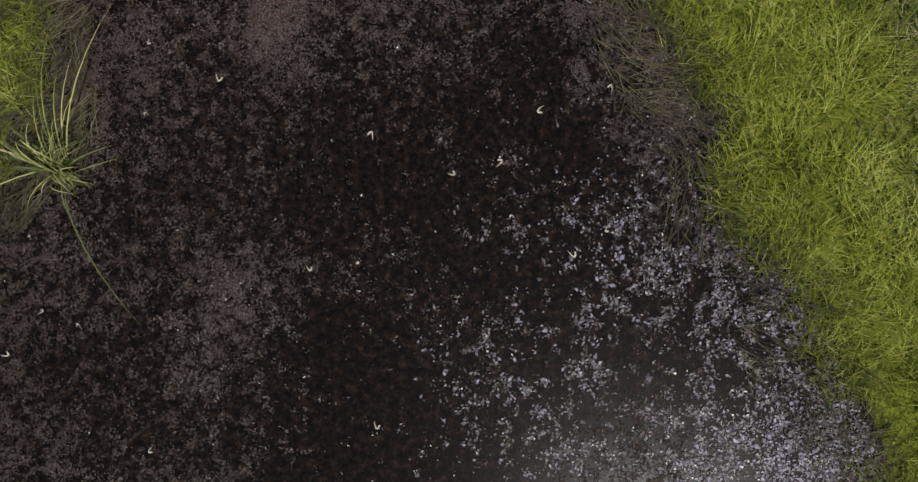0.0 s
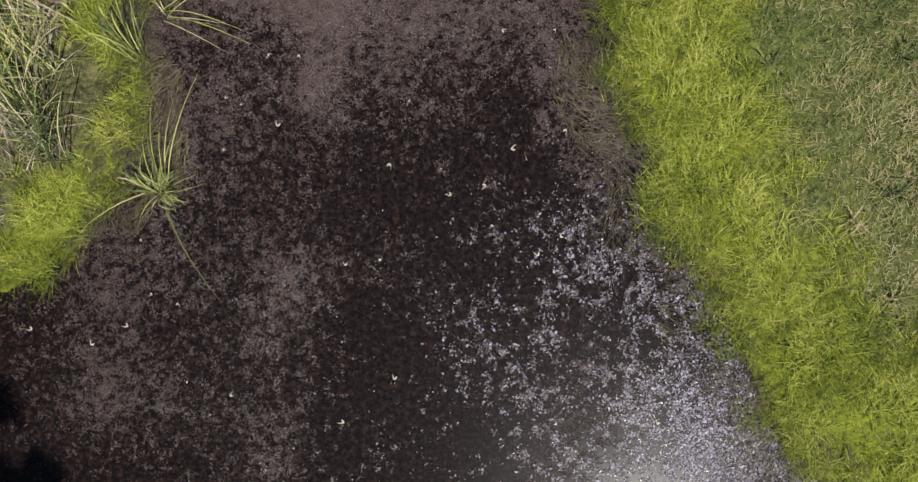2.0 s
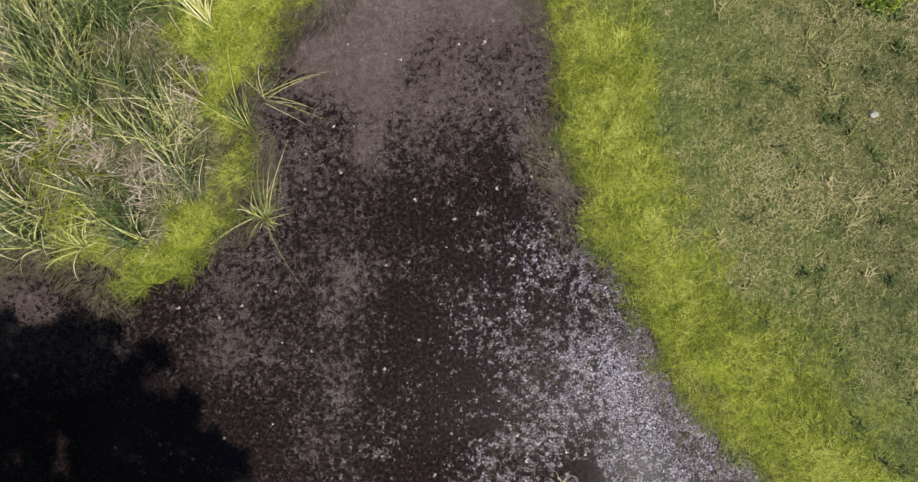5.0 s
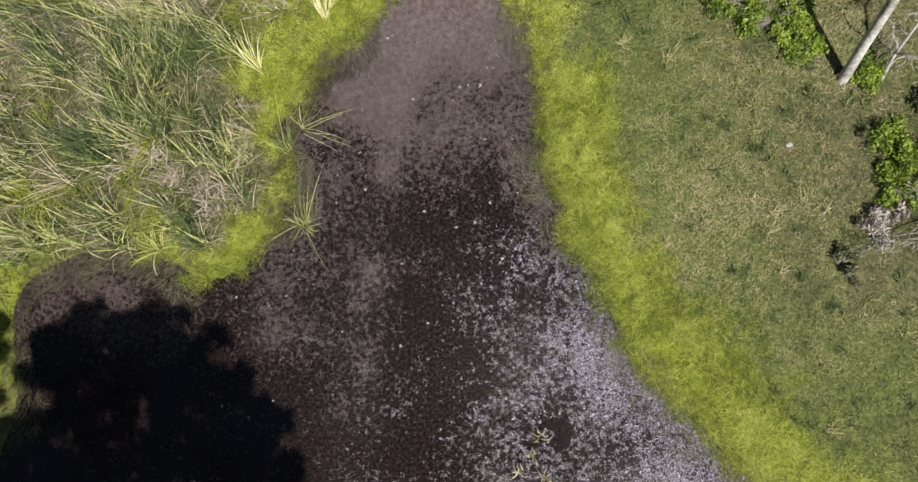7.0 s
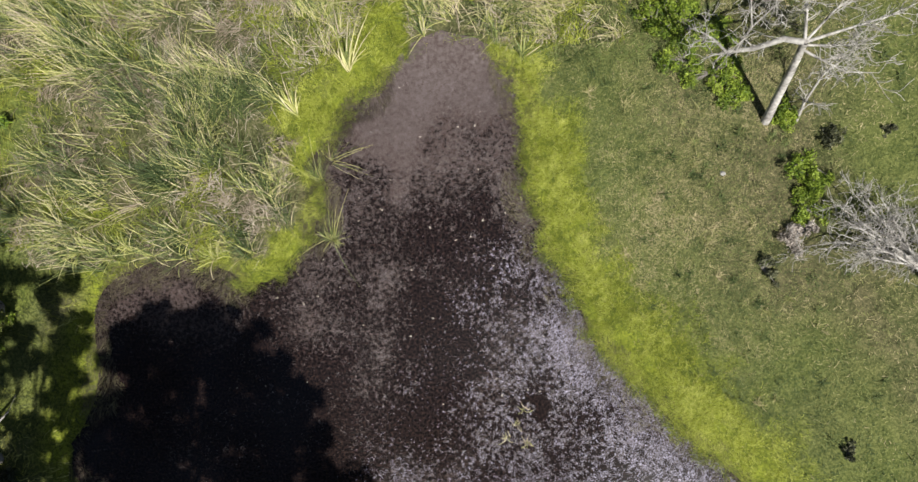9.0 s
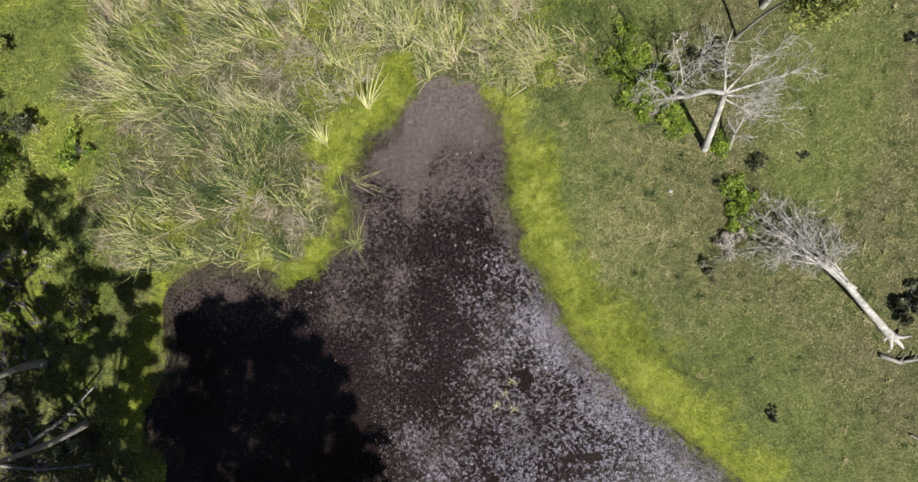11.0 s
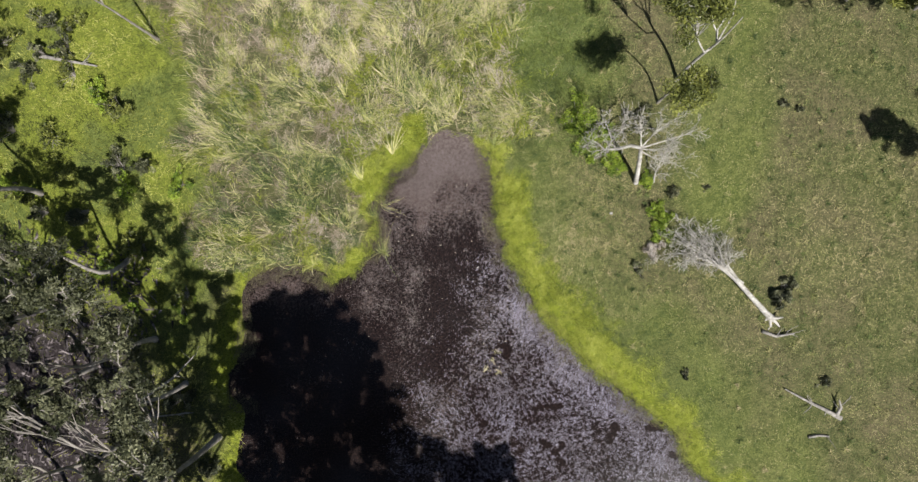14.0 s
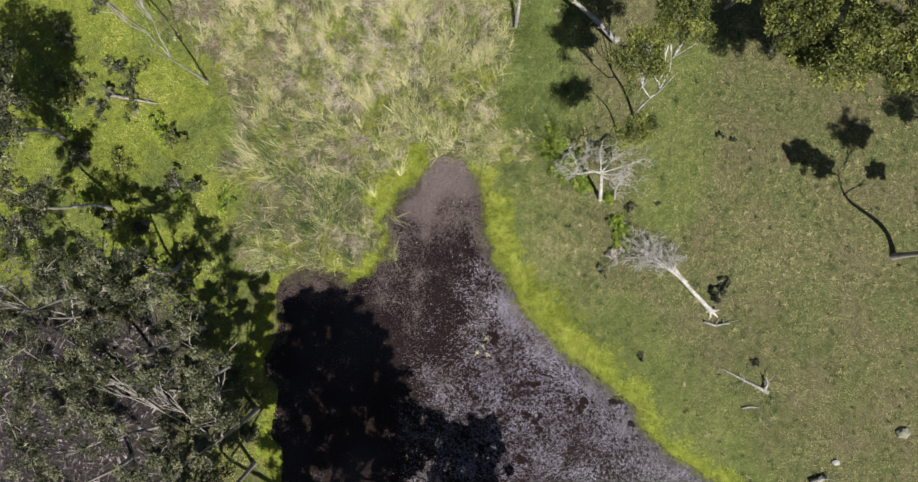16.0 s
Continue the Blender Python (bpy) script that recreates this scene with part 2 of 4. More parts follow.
def zone_lush(x, y):
    top = ramp01(x + (fbm(x, y, 3, 41) - .5) * 4, 0, 2.5) * ramp01(x + (fbm(x, y, 3, 42) - .5) * 7, 10.5, 6.0) * ramp01(y, 8, 11)
    strip = 0.6 * ramp01(np.abs(x - 14 - 0.2 * y + (fbm(x, y, 5, 44) - .5) * 6), 3.5, 1.0) * ramp01(y, 0, 3)
    west = ramp01(x + (fbm(x, y, 4, 45) - .5) * 4, -13, -16) * 0.9 * ramp01(y + x * 0.3, -14, -8)
    near = 0.6 * ramp01(bank(x, y) + (fbm(x, y, 3, 43) - .5) * 4, 7.0, 3.5) * (x > 2) * (y < 10)
    return np.clip(np.maximum(np.maximum(top, near), np.maximum(strip, west)), 0, 1)


verts, quads = sheet(GX, GY, GZ)
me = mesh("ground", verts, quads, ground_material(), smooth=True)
zones = {"fringe": np.maximum(zone_fringe(GX, GY, GD), ramp01(GX + (fbm(GX, GY, 3, 46) - .5) * 5, -14, -17) * 0.6 * ramp01(fbm(GX, GY, 4, 47), 0.42, 0.55) * (GY > -6)),
         "lush": zone_lush(GX, GY),
         "litter": zone_reed(GX, GY, GD),
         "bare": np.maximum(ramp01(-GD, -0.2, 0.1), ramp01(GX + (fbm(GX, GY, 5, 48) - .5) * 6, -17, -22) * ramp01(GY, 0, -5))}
for key, value in zones.items():
    a = me.attributes.new(key, "FLOAT", "POINT")
    a.data.foreach_set("value", value.ravel().astype(np.float32))
tagged(new("ground", me), "grassy meadow ground round a shallow muddy pond", "ground", kind="structure")

def shore(x, y):
    """bank() read off the ground's fine grid, for the many small things."""
    a, c = len(far), 0.35
    u, v = np.clip((x - fine_x[0]) / c, 0, len(fine_x) - 1.01), np.clip((y - fine_y[0]) / c, 0, len(fine_y) - 1.01)
    i, j = u.astype(int), v.astype(int)
    f, g = u - i, v - j
    q = GD[a:, a:]
    return (q[j, i] * (1 - f) + q[j, i + 1] * f) * (1 - g) + (q[j + 1, i] * (1 - f) + q[j + 1, i + 1] * f) * g


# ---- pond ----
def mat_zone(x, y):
    """The open pond's weed mat, painted pale with sheen, thicker towards the east bank, 0..1."""
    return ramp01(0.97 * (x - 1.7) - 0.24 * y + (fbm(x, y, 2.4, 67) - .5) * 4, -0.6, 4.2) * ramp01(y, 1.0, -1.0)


def cover(x, y):
    """How much of the water the weed film hides, 0..1."""
    c = 0.53 + (fbm(x, y, 1.6, 61, 4) - 0.5) * 0.44 + 0.02 * mat_zone(x, y)
    c = np.maximum(c, ramp01(y - 0.42 * np.abs(x + 2.2) + (fbm(x, y, 1.5, 62) - .5) * 4.5, 0.3, 5.0) * (0.9 + 0.2 * ramp01(y, 5.0, 7.2)))
    c = np.maximum(c, 0.58 * ramp01(y + (fbm(x, y, 1.2, 63) - .5) * 1.6, -1.8, -0.5) * ramp01(x, -8, -9.5) + (fbm(x, y, 0.5, 60) - .5) * 0.2)
    c = c - 0.22 * ramp01(x + (fbm(x, y, 3, 66) - .5) * 4, -2.5, -6) * ramp01(y, -2, -4)
    c = c - 0.08 * ramp01(x, 0.5, 3) * ramp01(y, -3.5, -5.5)
    c = c - 0.08 * ramp01(x + (fbm(x, y, 1.8, 69) - .5) * 3, 0.2, -1.6) * ramp01(y + (fbm(x, y, 1.5, 70) - .5) * 3, 0.6, -1.2) * ramp01(x, -9, -7.5)
    c = c + 0.065 * ramp01(y + (fbm(x, y, 1.4, 57) - .5) * 3, 1.5, 3.6)
    mid = 0.75 * ramp01(y, 4.5, 0.5) + 0.15
    wander = (fbm(x, y, 2.2, 64) - .5) * 2.4
    dark = ramp01(np.hypot((x + 0.3 + wander * 0.5) / 1.9, (y - 0.2) / 2.5), 1.4, 0.1) * 0.26
    dark = np.maximum(dark, 0.42 * ramp01(np.abs(x + 0.7 + wander * 0.8), 2.1, 0.2) * ramp01(y, 0.8, -1.6) * ramp01(y, -8, -4))
    stream = np.interp(y, [0.5, 1.2, 2.3, 3.2, 4.5, 6], [1.45, 1.35, 0.95, 0.75, 0.6, 0.5])
    dark = np.maximum(dark, 0.27 * mid * ramp01(np.abs(x - stream + (fbm(x, y, 1.3, 65) - .5) * 1.6), 0.65, 0.1) * ramp01(y, 0.3, 1.0) * ramp01(y, 6.2, 4.4))
    return np.clip(c - dark, 0.05, 1)


def water_material():
    m = bpy.data.materials.new("pond_water")
    m.use_nodes = True
    n, link = m.node_tree.nodes, m.node_tree.links.new
    b = n["Principled BSDF"]
    co = n.new("ShaderNodeTexCoord")

    def tex(scale, detail, rough=0.6):
        t = n.new("ShaderNodeTexNoise")
        t.inputs["Scale"].default_value, t.inputs["Detail"].default_value, t.inputs["Roughness"].default_value = scale, detail, rough
        link(co.outputs["Object"], t.inputs["Vector"])
        return t.outputs["Fac"]

    def calc(op, a, c, clamp=False):
        x = n.new("ShaderNodeMath")
        x.operation, x.use_clamp = op, clamp
        for k, v in enumerate((a, c)):
            if isinstance(v, (int, float)):
                x.inputs[k].default_value = v
            else:
                link(v, x.inputs[k])
        return x.outputs[0]

    def attr(name):
        a = n.new("ShaderNodeAttribute")
        a.attribute_name = name
        return a.outputs["Fac"]

    def tones(fac, *stops):
        r = n.new("ShaderNodeValToRGB")
        while len(r.color_ramp.elements) < len(stops):
            r.color_ramp.elements.new(0.5)
        for e, (p, c) in zip(r.color_ramp.elements, stops):
            e.position, e.color = p, (*c, 1)
        link(fac, r.inputs[0])
        return r.outputs[0]

    matted, mat = attr("matted"), attr("mat")
    breakup = calc("ADD", calc("ADD", calc("MULTIPLY", tex(2.2, 4), 0.12), calc("MULTIPLY", tex(7, 5, 0.7), 0.52)), calc("MULTIPLY", tex(30, 2.5, 0.65), 0.36))
    reach = calc("SUBTRACT", calc("ADD", calc("MULTIPLY", attr("cover"), 0.42), 0.27), calc("MULTIPLY", mat, 0.22))
    thick = calc("SUBTRACT", reach, breakup)
    mask = calc("ADD", calc("MULTIPLY", thick, 14.0), 0.3, True)
    speck = calc("SUBTRACT", tex(50, 2.5, 0.65), 0.5)
    even = calc("SUBTRACT", 1.0, calc("MULTIPLY", calc("MULTIPLY", calc("SUBTRACT", thick, 0.06), 8.0, True), 0.72))
    film = tones(calc("ADD", calc("MULTIPLY", calc("MULTIPLY", speck, 2.0), even), calc("ADD", calc("ADD", calc("MULTIPLY", tex(5, 5, 0.7), 0.6), calc("MULTIPLY", thick, 1.1)), 0.06)),
                 (0.20, (0.019, 0.0105, 0.0085)), (0.40, (0.053, 0.034, 0.029)), (0.56, (0.088, 0.069, 0.064)), (0.78, (0.158, 0.132, 0.125)))
    murk = tones(tex(11, 6, 0.75), (0.38, (0.0036, 0.0028, 0.0034)), (0.54, (0.012, 0.0074, 0.0066)), (0.68, (0.042, 0.024, 0.018)))
    blend = n.new("ShaderNodeMix")
    blend.data_type = "RGBA"
    link(mask, blend.inputs[0])
    link(murk, blend.inputs[6])
    link(film, blend.inputs[7])
    link(blend.outputs[2], b.inputs["Base Color"])
    gloss = calc("ADD", calc("MULTIPLY", mask, 0.24), 0.215)
    link(calc("SUBTRACT", gloss, calc("MULTIPLY", matted, 0.11)), b.inputs["Roughness"])
    link(calc("MAXIMUM", calc("SUBTRACT", calc("SUBTRACT", 0.5, calc("MULTIPLY", mask, 0.36)), calc("MULTIPLY", matted, 0.2)), 0.06), b.inputs["Specular IOR Level"])
    b.inputs["IOR"].default_value = 1.33
    bp = n.new("ShaderNodeBump")
    bp.inputs["Strength"].default_value, bp.inputs["Distance"].default_value = 0.5, 0.012
    link(calc("MULTIPLY", mask, calc("ADD", tex(60, 3), 0.5)), bp.inputs["Height"])
    link(bp.outputs[0], b.inputs["Normal"])
    return m


wx, wy = np.meshgrid(np.arange(-15, 22.01, 0.2), np.arange(-20, 9.61, 0.2))
verts, quads = sheet(wx, wy, np.zeros_like(wx))
me = mesh("pond", verts, quads, water_material(), smooth=True)
a = me.attributes.new("cover", "FLOAT", "POINT")
a.data.foreach_set("value", cover(wx, wy).ravel().astype(np.float32))
a = me.attributes.new("mat", "FLOAT", "POINT")
a.data.foreach_set("value", (mat_zone(wx, wy) * ramp01(-bank(wx, wy), 0.2, 1.4)).ravel().astype(np.float32))
a = me.attributes.new("matted", "FLOAT", "POINT")
a.data.foreach_set("value", (ramp01(wy + (fbm(wx, wy, 2.0, 59) - .5) * 2, -3.4, -5.6) * ramp01(wx + (fbm(wx, wy, 2.0, 58) - .5) * 4, -3, 3)).ravel().astype(np.float32))
tagged(new("water", me), "still dark pond water with a broken brown film of weed", "water", kind="structure")


def scatter(count, x0, x1, y0, y1):
    return rng.uniform(x0, x1, count), rng.uniform(y0, y1, count)


def flakes(count, box, size, name, label, gain=1.0, clumps=(0.16, 0.05), material=None, edge=0.0):
    x, y = scatter(count, *box)
    d = shore(x, y)
    clump = 0.55 * vnoise(x, y, clumps[0], 71) + 0.45 * vnoise(x, y, clumps[1], 72) + (fbm(x, y, 0.8, 76) - .5) * 0.35 + rng.normal(0, 0.13 if material else 0.09, count)
    inner = np.minimum(np.minimum(x - box[0], box[1] - x), np.minimum(y - box[2], box[3] - y))
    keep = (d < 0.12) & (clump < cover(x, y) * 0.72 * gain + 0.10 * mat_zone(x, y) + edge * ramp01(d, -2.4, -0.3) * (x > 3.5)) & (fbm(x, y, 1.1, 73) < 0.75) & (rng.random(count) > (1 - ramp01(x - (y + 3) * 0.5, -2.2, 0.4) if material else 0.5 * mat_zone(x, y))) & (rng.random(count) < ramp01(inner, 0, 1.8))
    x, y = x[keep], y[keep]
    k = len(x)
    s = size * rng.lognormal(0, 0.35, k)
    turn, n0 = rng.uniform(0, 6.283, k), np.stack([rng.normal(0, 0.16, k), rng.normal(0, 0.16, k)], 1)
    corner = np.array([(1, 0.1), (0.1, 0.5), (-0.9, 0.0), (0.0, -0.6)])
    px = s[:, None] * (np.cos(turn)[:, None] * corner[:, 0] - np.sin(turn)[:, None] * corner[:, 1])
    py = s[:, None] * (np.sin(turn)[:, None] * corner[:, 0] + np.cos(turn)[:, None] * corner[:, 1])
    pz = 0.006 + s[:, None] * 0.12 + n0[:, :1] * px + n0[:, 1:] * py
    v = np.stack([x[:, None] + px, y[:, None] + py, pz], -1).reshape(-1, 3)
    tris = (np.arange(k) * 4)[:, None] + np.array([0, 1, 2, 3])
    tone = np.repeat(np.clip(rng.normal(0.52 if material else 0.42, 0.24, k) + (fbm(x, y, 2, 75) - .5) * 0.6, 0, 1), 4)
    tagged(new(name, mesh(name, v, tris, material or FLAKES, tone)), label, "water weed", kind="stuff")


flakes(1500000, (-9.5, 8.5, -8, 7.5), 0.0088, "floating_weed", "mauve-brown scraps of weed floating thickly on the pond", 1.02, (0.11, 0.037))
flakes(900000, (-5, 20, -16.8, 1.8), 0.0150, "floating_weed_mat", "weed mat floating on the open pond, pale glint and sky sheen in its colour", 1.0, (0.11, 0.04), LILAC, 0.26)


# ---- grass ----
def ribbons(x, y, z, turn, lean, length, width, tone, segments=2, curl=0.6):
    """Blades that rise from their roots and bend over towards 'turn'."""
    k = len(x)
    s = np.linspace(0, 1, segments + 1)
    ang = lean[:, None] + curl * s[None, :]
    step = length[:, None] / segments
    hor = np.concatenate([np.zeros((k, 1)), np.cumsum(np.sin(ang[:, 1:]) * step, 1)], 1)
    ver = np.concatenate([np.zeros((k, 1)), np.cumsum(np.cos(ang[:, 1:]) * step, 1)], 1)
    cx, cy = x[:, None] + hor * np.cos(turn)[:, None], y[:, None] + hor * np.sin(turn)[:, None]
    cz = np.maximum(z[:, None] + ver, z[:, None] + 0.012 * (1 + s))
    w = width[:, None] * 0.5 * (1 - 0.75 * s[:-1])
    sx, sy = -np.sin(turn)[:, None] * w, np.cos(turn)[:, None] * w
    left = np.stack([cx[:, :-1] + sx, cy[:, :-1] + sy, cz[:, :-1]], -1)
    right = np.stack([cx[:, :-1] - sx, cy[:, :-1] - sy, cz[:, :-1]], -1)
    tip = np.stack([cx[:, -1], cy[:, -1], cz[:, -1]], -1)[:, None]
    v = np.concatenate([left, right, tip], 1)
    m = 2 * segments + 1
    base = (np.arange(k) * m)[:, None]
    tris = []
    for j in range(segments - 1):
        tris += [base + np.array([j, segments + j, segments + j + 1]), base + np.array([j, segments + j + 1, j + 1])]
    tris.append(base + np.array([segments - 1, 2 * segments - 1, 2 * segments]))
    return v.reshape(-1, 3), np.concatenate(tris), np.repeat(tone, m)


def grass(name, label, x, y, d, length, width, lean, material, tone, segments=2, flow=4.0, spread=0.6, seed=0):
    k = len(x)
    turn = fbm(x, y, flow, 81 + seed, 2) * 14 + rng.normal(0, spread, k)
    v, t, c = ribbons(x, y, height(x, y, d) - 0.01, turn, np.clip(rng.normal(lean, 0.22, k), 0.05, 1.45), length * rng.uniform(0.6, 1.25, k),
                      width * rng.uniform(0.7, 1.3, k), np.clip(tone, 0, 1), segments)
    return tagged(new(name, mesh(name, v, t, material, c)), label, "grass", kind="stuff")


x, y = scatter(1280000, -9.5, 23, -17, 9)
d = shore(x, y)
keep = rng.random(len(x)) < zone_fringe(x, y, d) * np.where((x > 9), 0.55, 1.0)
x, y, d = x[keep], y[keep], d[keep]
pit = ramp01(fbm(x, y, 0.55, 79, 3), 0.43, 0.32)
keep = rng.random(len(x)) > 0.85 * pit
x, y, d, pit = x[keep], y[keep], d[keep], pit[keep]
tone = 0.55 + (fbm(x, y, 1.3, 91) - .5) * 0.3 + (vnoise(x, y, 0.3, 88) - .5) * 0.4 + (vnoise(x, y, 0.09, 85) - .5) * 0.5 + rng.normal(0, 0.27, len(x)) - 0.3 * ramp01(d, 0.4, -0.1) - 0.26 * ramp01(d, 1.3, 3.2) - 0.3 * pit
grass("fringe_grass", "lush yellow-green swamp grass lying over along the bank", x, y, d, 0.28 * rng.uniform(0.6, 1.3, len(x)) * (1 - 0.5 * pit), 0.0095, 0.7, FRINGE, tone, 2, 1.2, 1.25)


def meadow(count, box, length, width, name, label, seed, near, lift):
    x, y = scatter(count, *box)
    d = shore(x, y)
    keep = (d > 1.0) & (rng.random(len(x)) > zone_fringe(x, y, d) * 0.8)
    warp = (fbm(x, y, 3, 87) - .5) * 6
    inside = ramp01(np.minimum(14.5 - x, np.minimum(y + 8.5, 11 - y)) + warp, 0, 6)
    keep &= rng.random(len(x)) < (inside if near else 1 - inside)
    x, y, d = x[keep], y[keep], d[keep]
    tuft = ramp01(fbm(x, y, 0.6 if near else 0.8, 78, 3), 0.36, 0.64)
    keep = rng.random(len(x)) < 0.82 + 0.18 * tuft
    x, y, d, tuft = x[keep], y[keep], d[keep], tuft[keep]
    tone = 0.55 + lift + (fbm(x, y, 4.5, 92) - .5) * 0.95 + (fbm(x, y, 1.1, 93) - .5) * 0.5 + (vnoise(x, y, 0.22, 89) - .5) * 0.6 + (fbm(x, y, 0.45, 84) - .5) * 0.4
    tone = tone + 0.22 * ramp01(fbm(x, y, 6, 90), 0.48, 0.62) * ramp01(y, 5, -2) - 0.16 * ramp01(y, -1, -6) + rng.normal(0, 0.3, len(x)) - 0.22 * zone_lush(x, y)
    grass(name, label, x, y, d, length * (0.75 + 0.5 * tuft), width, 0.65, MEADOW, tone, 2, 3.0, 1.6, seed)


meadow(245000, (2.5, 19, -13, 15), 0.15, 0.012, "meadow_grass", "short fine olive-green meadow grass", 1, True, 0.04)
meadow(120000, (3, 38, -20, 24), 0.17, 0.021, "meadow_grass_far", "olive-green grazed meadow with dry brown patches", 6, False, -0.05)

x, y = scatter(78000, -38, -11, -24, 27)
d = shore(x, y)
keep = (d > 0.1) & (rng.random(len(x)) > zone_reed(x, y, d)) & (rng.random(len(x)) > 0.85 * ramp01(x, -19, -23) * ramp01(y, 0, -5))
x, y, d = x[keep], y[keep], d[keep]
tone = 0.36 + (fbm(x, y, 2.5, 94) - .5) * 1.4 + (fbm(x, y, 0.8, 86) - .5) * 1.1 + rng.normal(0, 0.22, len(x))
grass("woodland_grass", "yellow-green grass under the scattered gum trees", x, y, d, 0.3, 0.03, 0.7, WILD, tone, 2, 3.0, 1.0, 2)

x, y = scatter(60000, -2, 10, 7, 27)
d = shore(x, y)
keep = (d > 0.3) & (rng.random(len(x)) < zone_lush(x, y)) & (rng.random(len(x)) > zone_reed(x, y, d))
x, y, d = x[keep], y[keep], d[keep]
tone = 0.5 + (fbm(x, y, 1.5, 95) - .5) * 1.2 + rng.normal(0, 0.15, len(x))
grass("lush_grass", "soft bright green grass beside the reeds", x, y, d, 0.3, 0.025, 0.6, LUSH, tone, 2, 3.0, 1.0, 3)

# coarse tussocks in the meadow
cx, cy = scatter(1900, 4, 42, -24, 25)
cd = shore(cx, cy)
keep = (cd > 2.2) & (rng.random(1900) < 0.3 + ramp01(fbm(cx, cy, 5, 96), 0.42, 0.6))
cx, cy, cr = cx[keep], cy[keep], rng.uniform(0.05, 0.19, keep.sum())
x, y = np.repeat(cx, 24) + rng.normal(0, 1, 24 * len(cx)) * np.repeat(cr, 24) * 0.6, np.repeat(cy, 24) + rng.normal(0, 1, 24 * len(cx)) * np.repeat(cr, 24) * 0.6
tone = np.repeat(np.where(rng.random(len(cx)) < 0.6, rng.normal(0.2, 0.12, len(cx)), rng.normal(0.75, 0.12, len(cx))), 24) + rng.normal(0, 0.12, len(x))
grass("meadow_tussocks", "dark green and brown tussocks of coarse grass", x, y, shore(x, y), 0.32, 0.026, 0.5, MEADOW, tone, 2, 3.0, 3.0, 4)

# brown sedge hanging over the water's edge
x, y = scatter(130000, 1.2, 20, -17, 7.5)
wx0, wy0 = scatter(36000, -14.5, -7.5, -9, 1.5)
nx0, ny0 = scatter(16000, -6.2, -2.3, 0, 7)
x, y = np.concatenate([x, wx0, nx0]), np.concatenate([y, wy0, ny0])
d = shore(x, y)
keep = (np.abs(d) < 0.5 + 1.3 * (fbm(x, y, 1.3, 97) - .5)) & (rng.random(len(x)) < 0.8)
x, y, d = x[keep], y[keep], d[keep]
k = len(x)
tone = np.clip(rng.normal(0.3, 0.2, k) + (fbm(x, y, 0.8, 98) - .5), 0, 1)
SEDGE = surface("bank_sedge", ((0.03, 0.022, 0.018), (0.085, 0.068, 0.045), (0.15, 0.14, 0.06), (0.3, 0.26, 0.17)), None, 0.9, 9, 0.8, 0, 0.1, True)
v, t, c = ribbons(x, y, np.maximum(height(x, y, d), 0.0), -1.2 + (fbm(x, y, 1.4, 99, 2) - .5) * 5 + rng.normal(0, 0.35, k), rng.normal(1.0, 0.2, k), rng.uniform(0.15, 0.45, k),
                  rng.uniform(0.005, 0.011, k), tone, 3, 0.5)
tagged(new("bank_sedge", mesh("bank_sedge", v, t, SEDGE, c)), "withered brown sedge trailing into the water", "sedge", kind="stuff")

# bright grass in the gaps between the reeds
x, y = scatter(110000, -20, 6, 0.5, 22)
d = shore(x, y)
keep = (rng.random(len(x)) < zone_reed(x, y, d)) & (fbm(x, y, 1.9, 107) > 0.53 - 0.12 * ramp01(x + (fbm(x, y, 2, 105) - .5) * 5, -7, -4))
x, y, d = x[keep], y[keep], d[keep]
tone = 0.42 + (fbm(x, y, 1.0, 108) - .5) * 0.8 + rng.normal(0, 0.15, len(x))
grass("reed_gap_grass", "bright green grass in the gaps between the reeds", x, y, d, 0.5, 0.016, 0.6, FRINGE, tone, 2, 2.0, 0.8, 5)

# ---- reed bed ----
def thatch(x, y):
    """Where the reeds lie flat and dead, 0..1."""
    spots = ramp01(fbm(x, y, 1.7, 115, 3), 0.52, 0.64)
    pale = ramp01(np.hypot((x + 8) / 4.6, (y - 15.5) / 5.2) + (fbm(x, y, 1.6, 116, 3) - .5) * 3.4, 0.8, 0.35)
    near = ramp01(np.hypot((x + 7.2) / 1.0, (y - 1.8) / 1.2) + (fbm(x, y, 1.0, 117, 3) - .5) * 1.6, 0.95, 0.5)
    return np.maximum(np.maximum(spots * 0.9, pale), near)


cx, cy = scatter(6200, -26, 7, -0.6, 27)
cd = shore(cx, cy)
keep = rng.random(len(cx)) < (1 - 0.8 * thatch(cx, cy)) * zone_reed(cx, cy, cd) * (0.07 + 0.93 * ramp01(fbm(cx, cy, 1.1, 101), 0.41, 0.56))
cx, cy = cx[keep], cy[keep]
dry = ramp01(np.hypot((cx + 13) / 8.5, (cy - 17) / 7.5) + (fbm(cx, cy, 3, 102) - .5) * 0.9, 1.2, 0.6)
mood = 0.13 - 0.12 * ramp01(np.hypot(cx + 6.6, cy - 3.7), 2.6, 1.2) + 0.10 * ramp01(cy, 5, 9) + (fbm(cx, cy, 1.3, 103) - .5) * (1.4 - 0.7 * ramp01(cx, -6, -3)) + rng.normal(0, 0.2, len(cx)) + dry * (0.0 + 0.4 * fbm(cx, cy, 0.9, 110)) + 0.14 * ramp01(cx + (fbm(cx, cy, 2, 105) - .5) * 5, -7, -4)
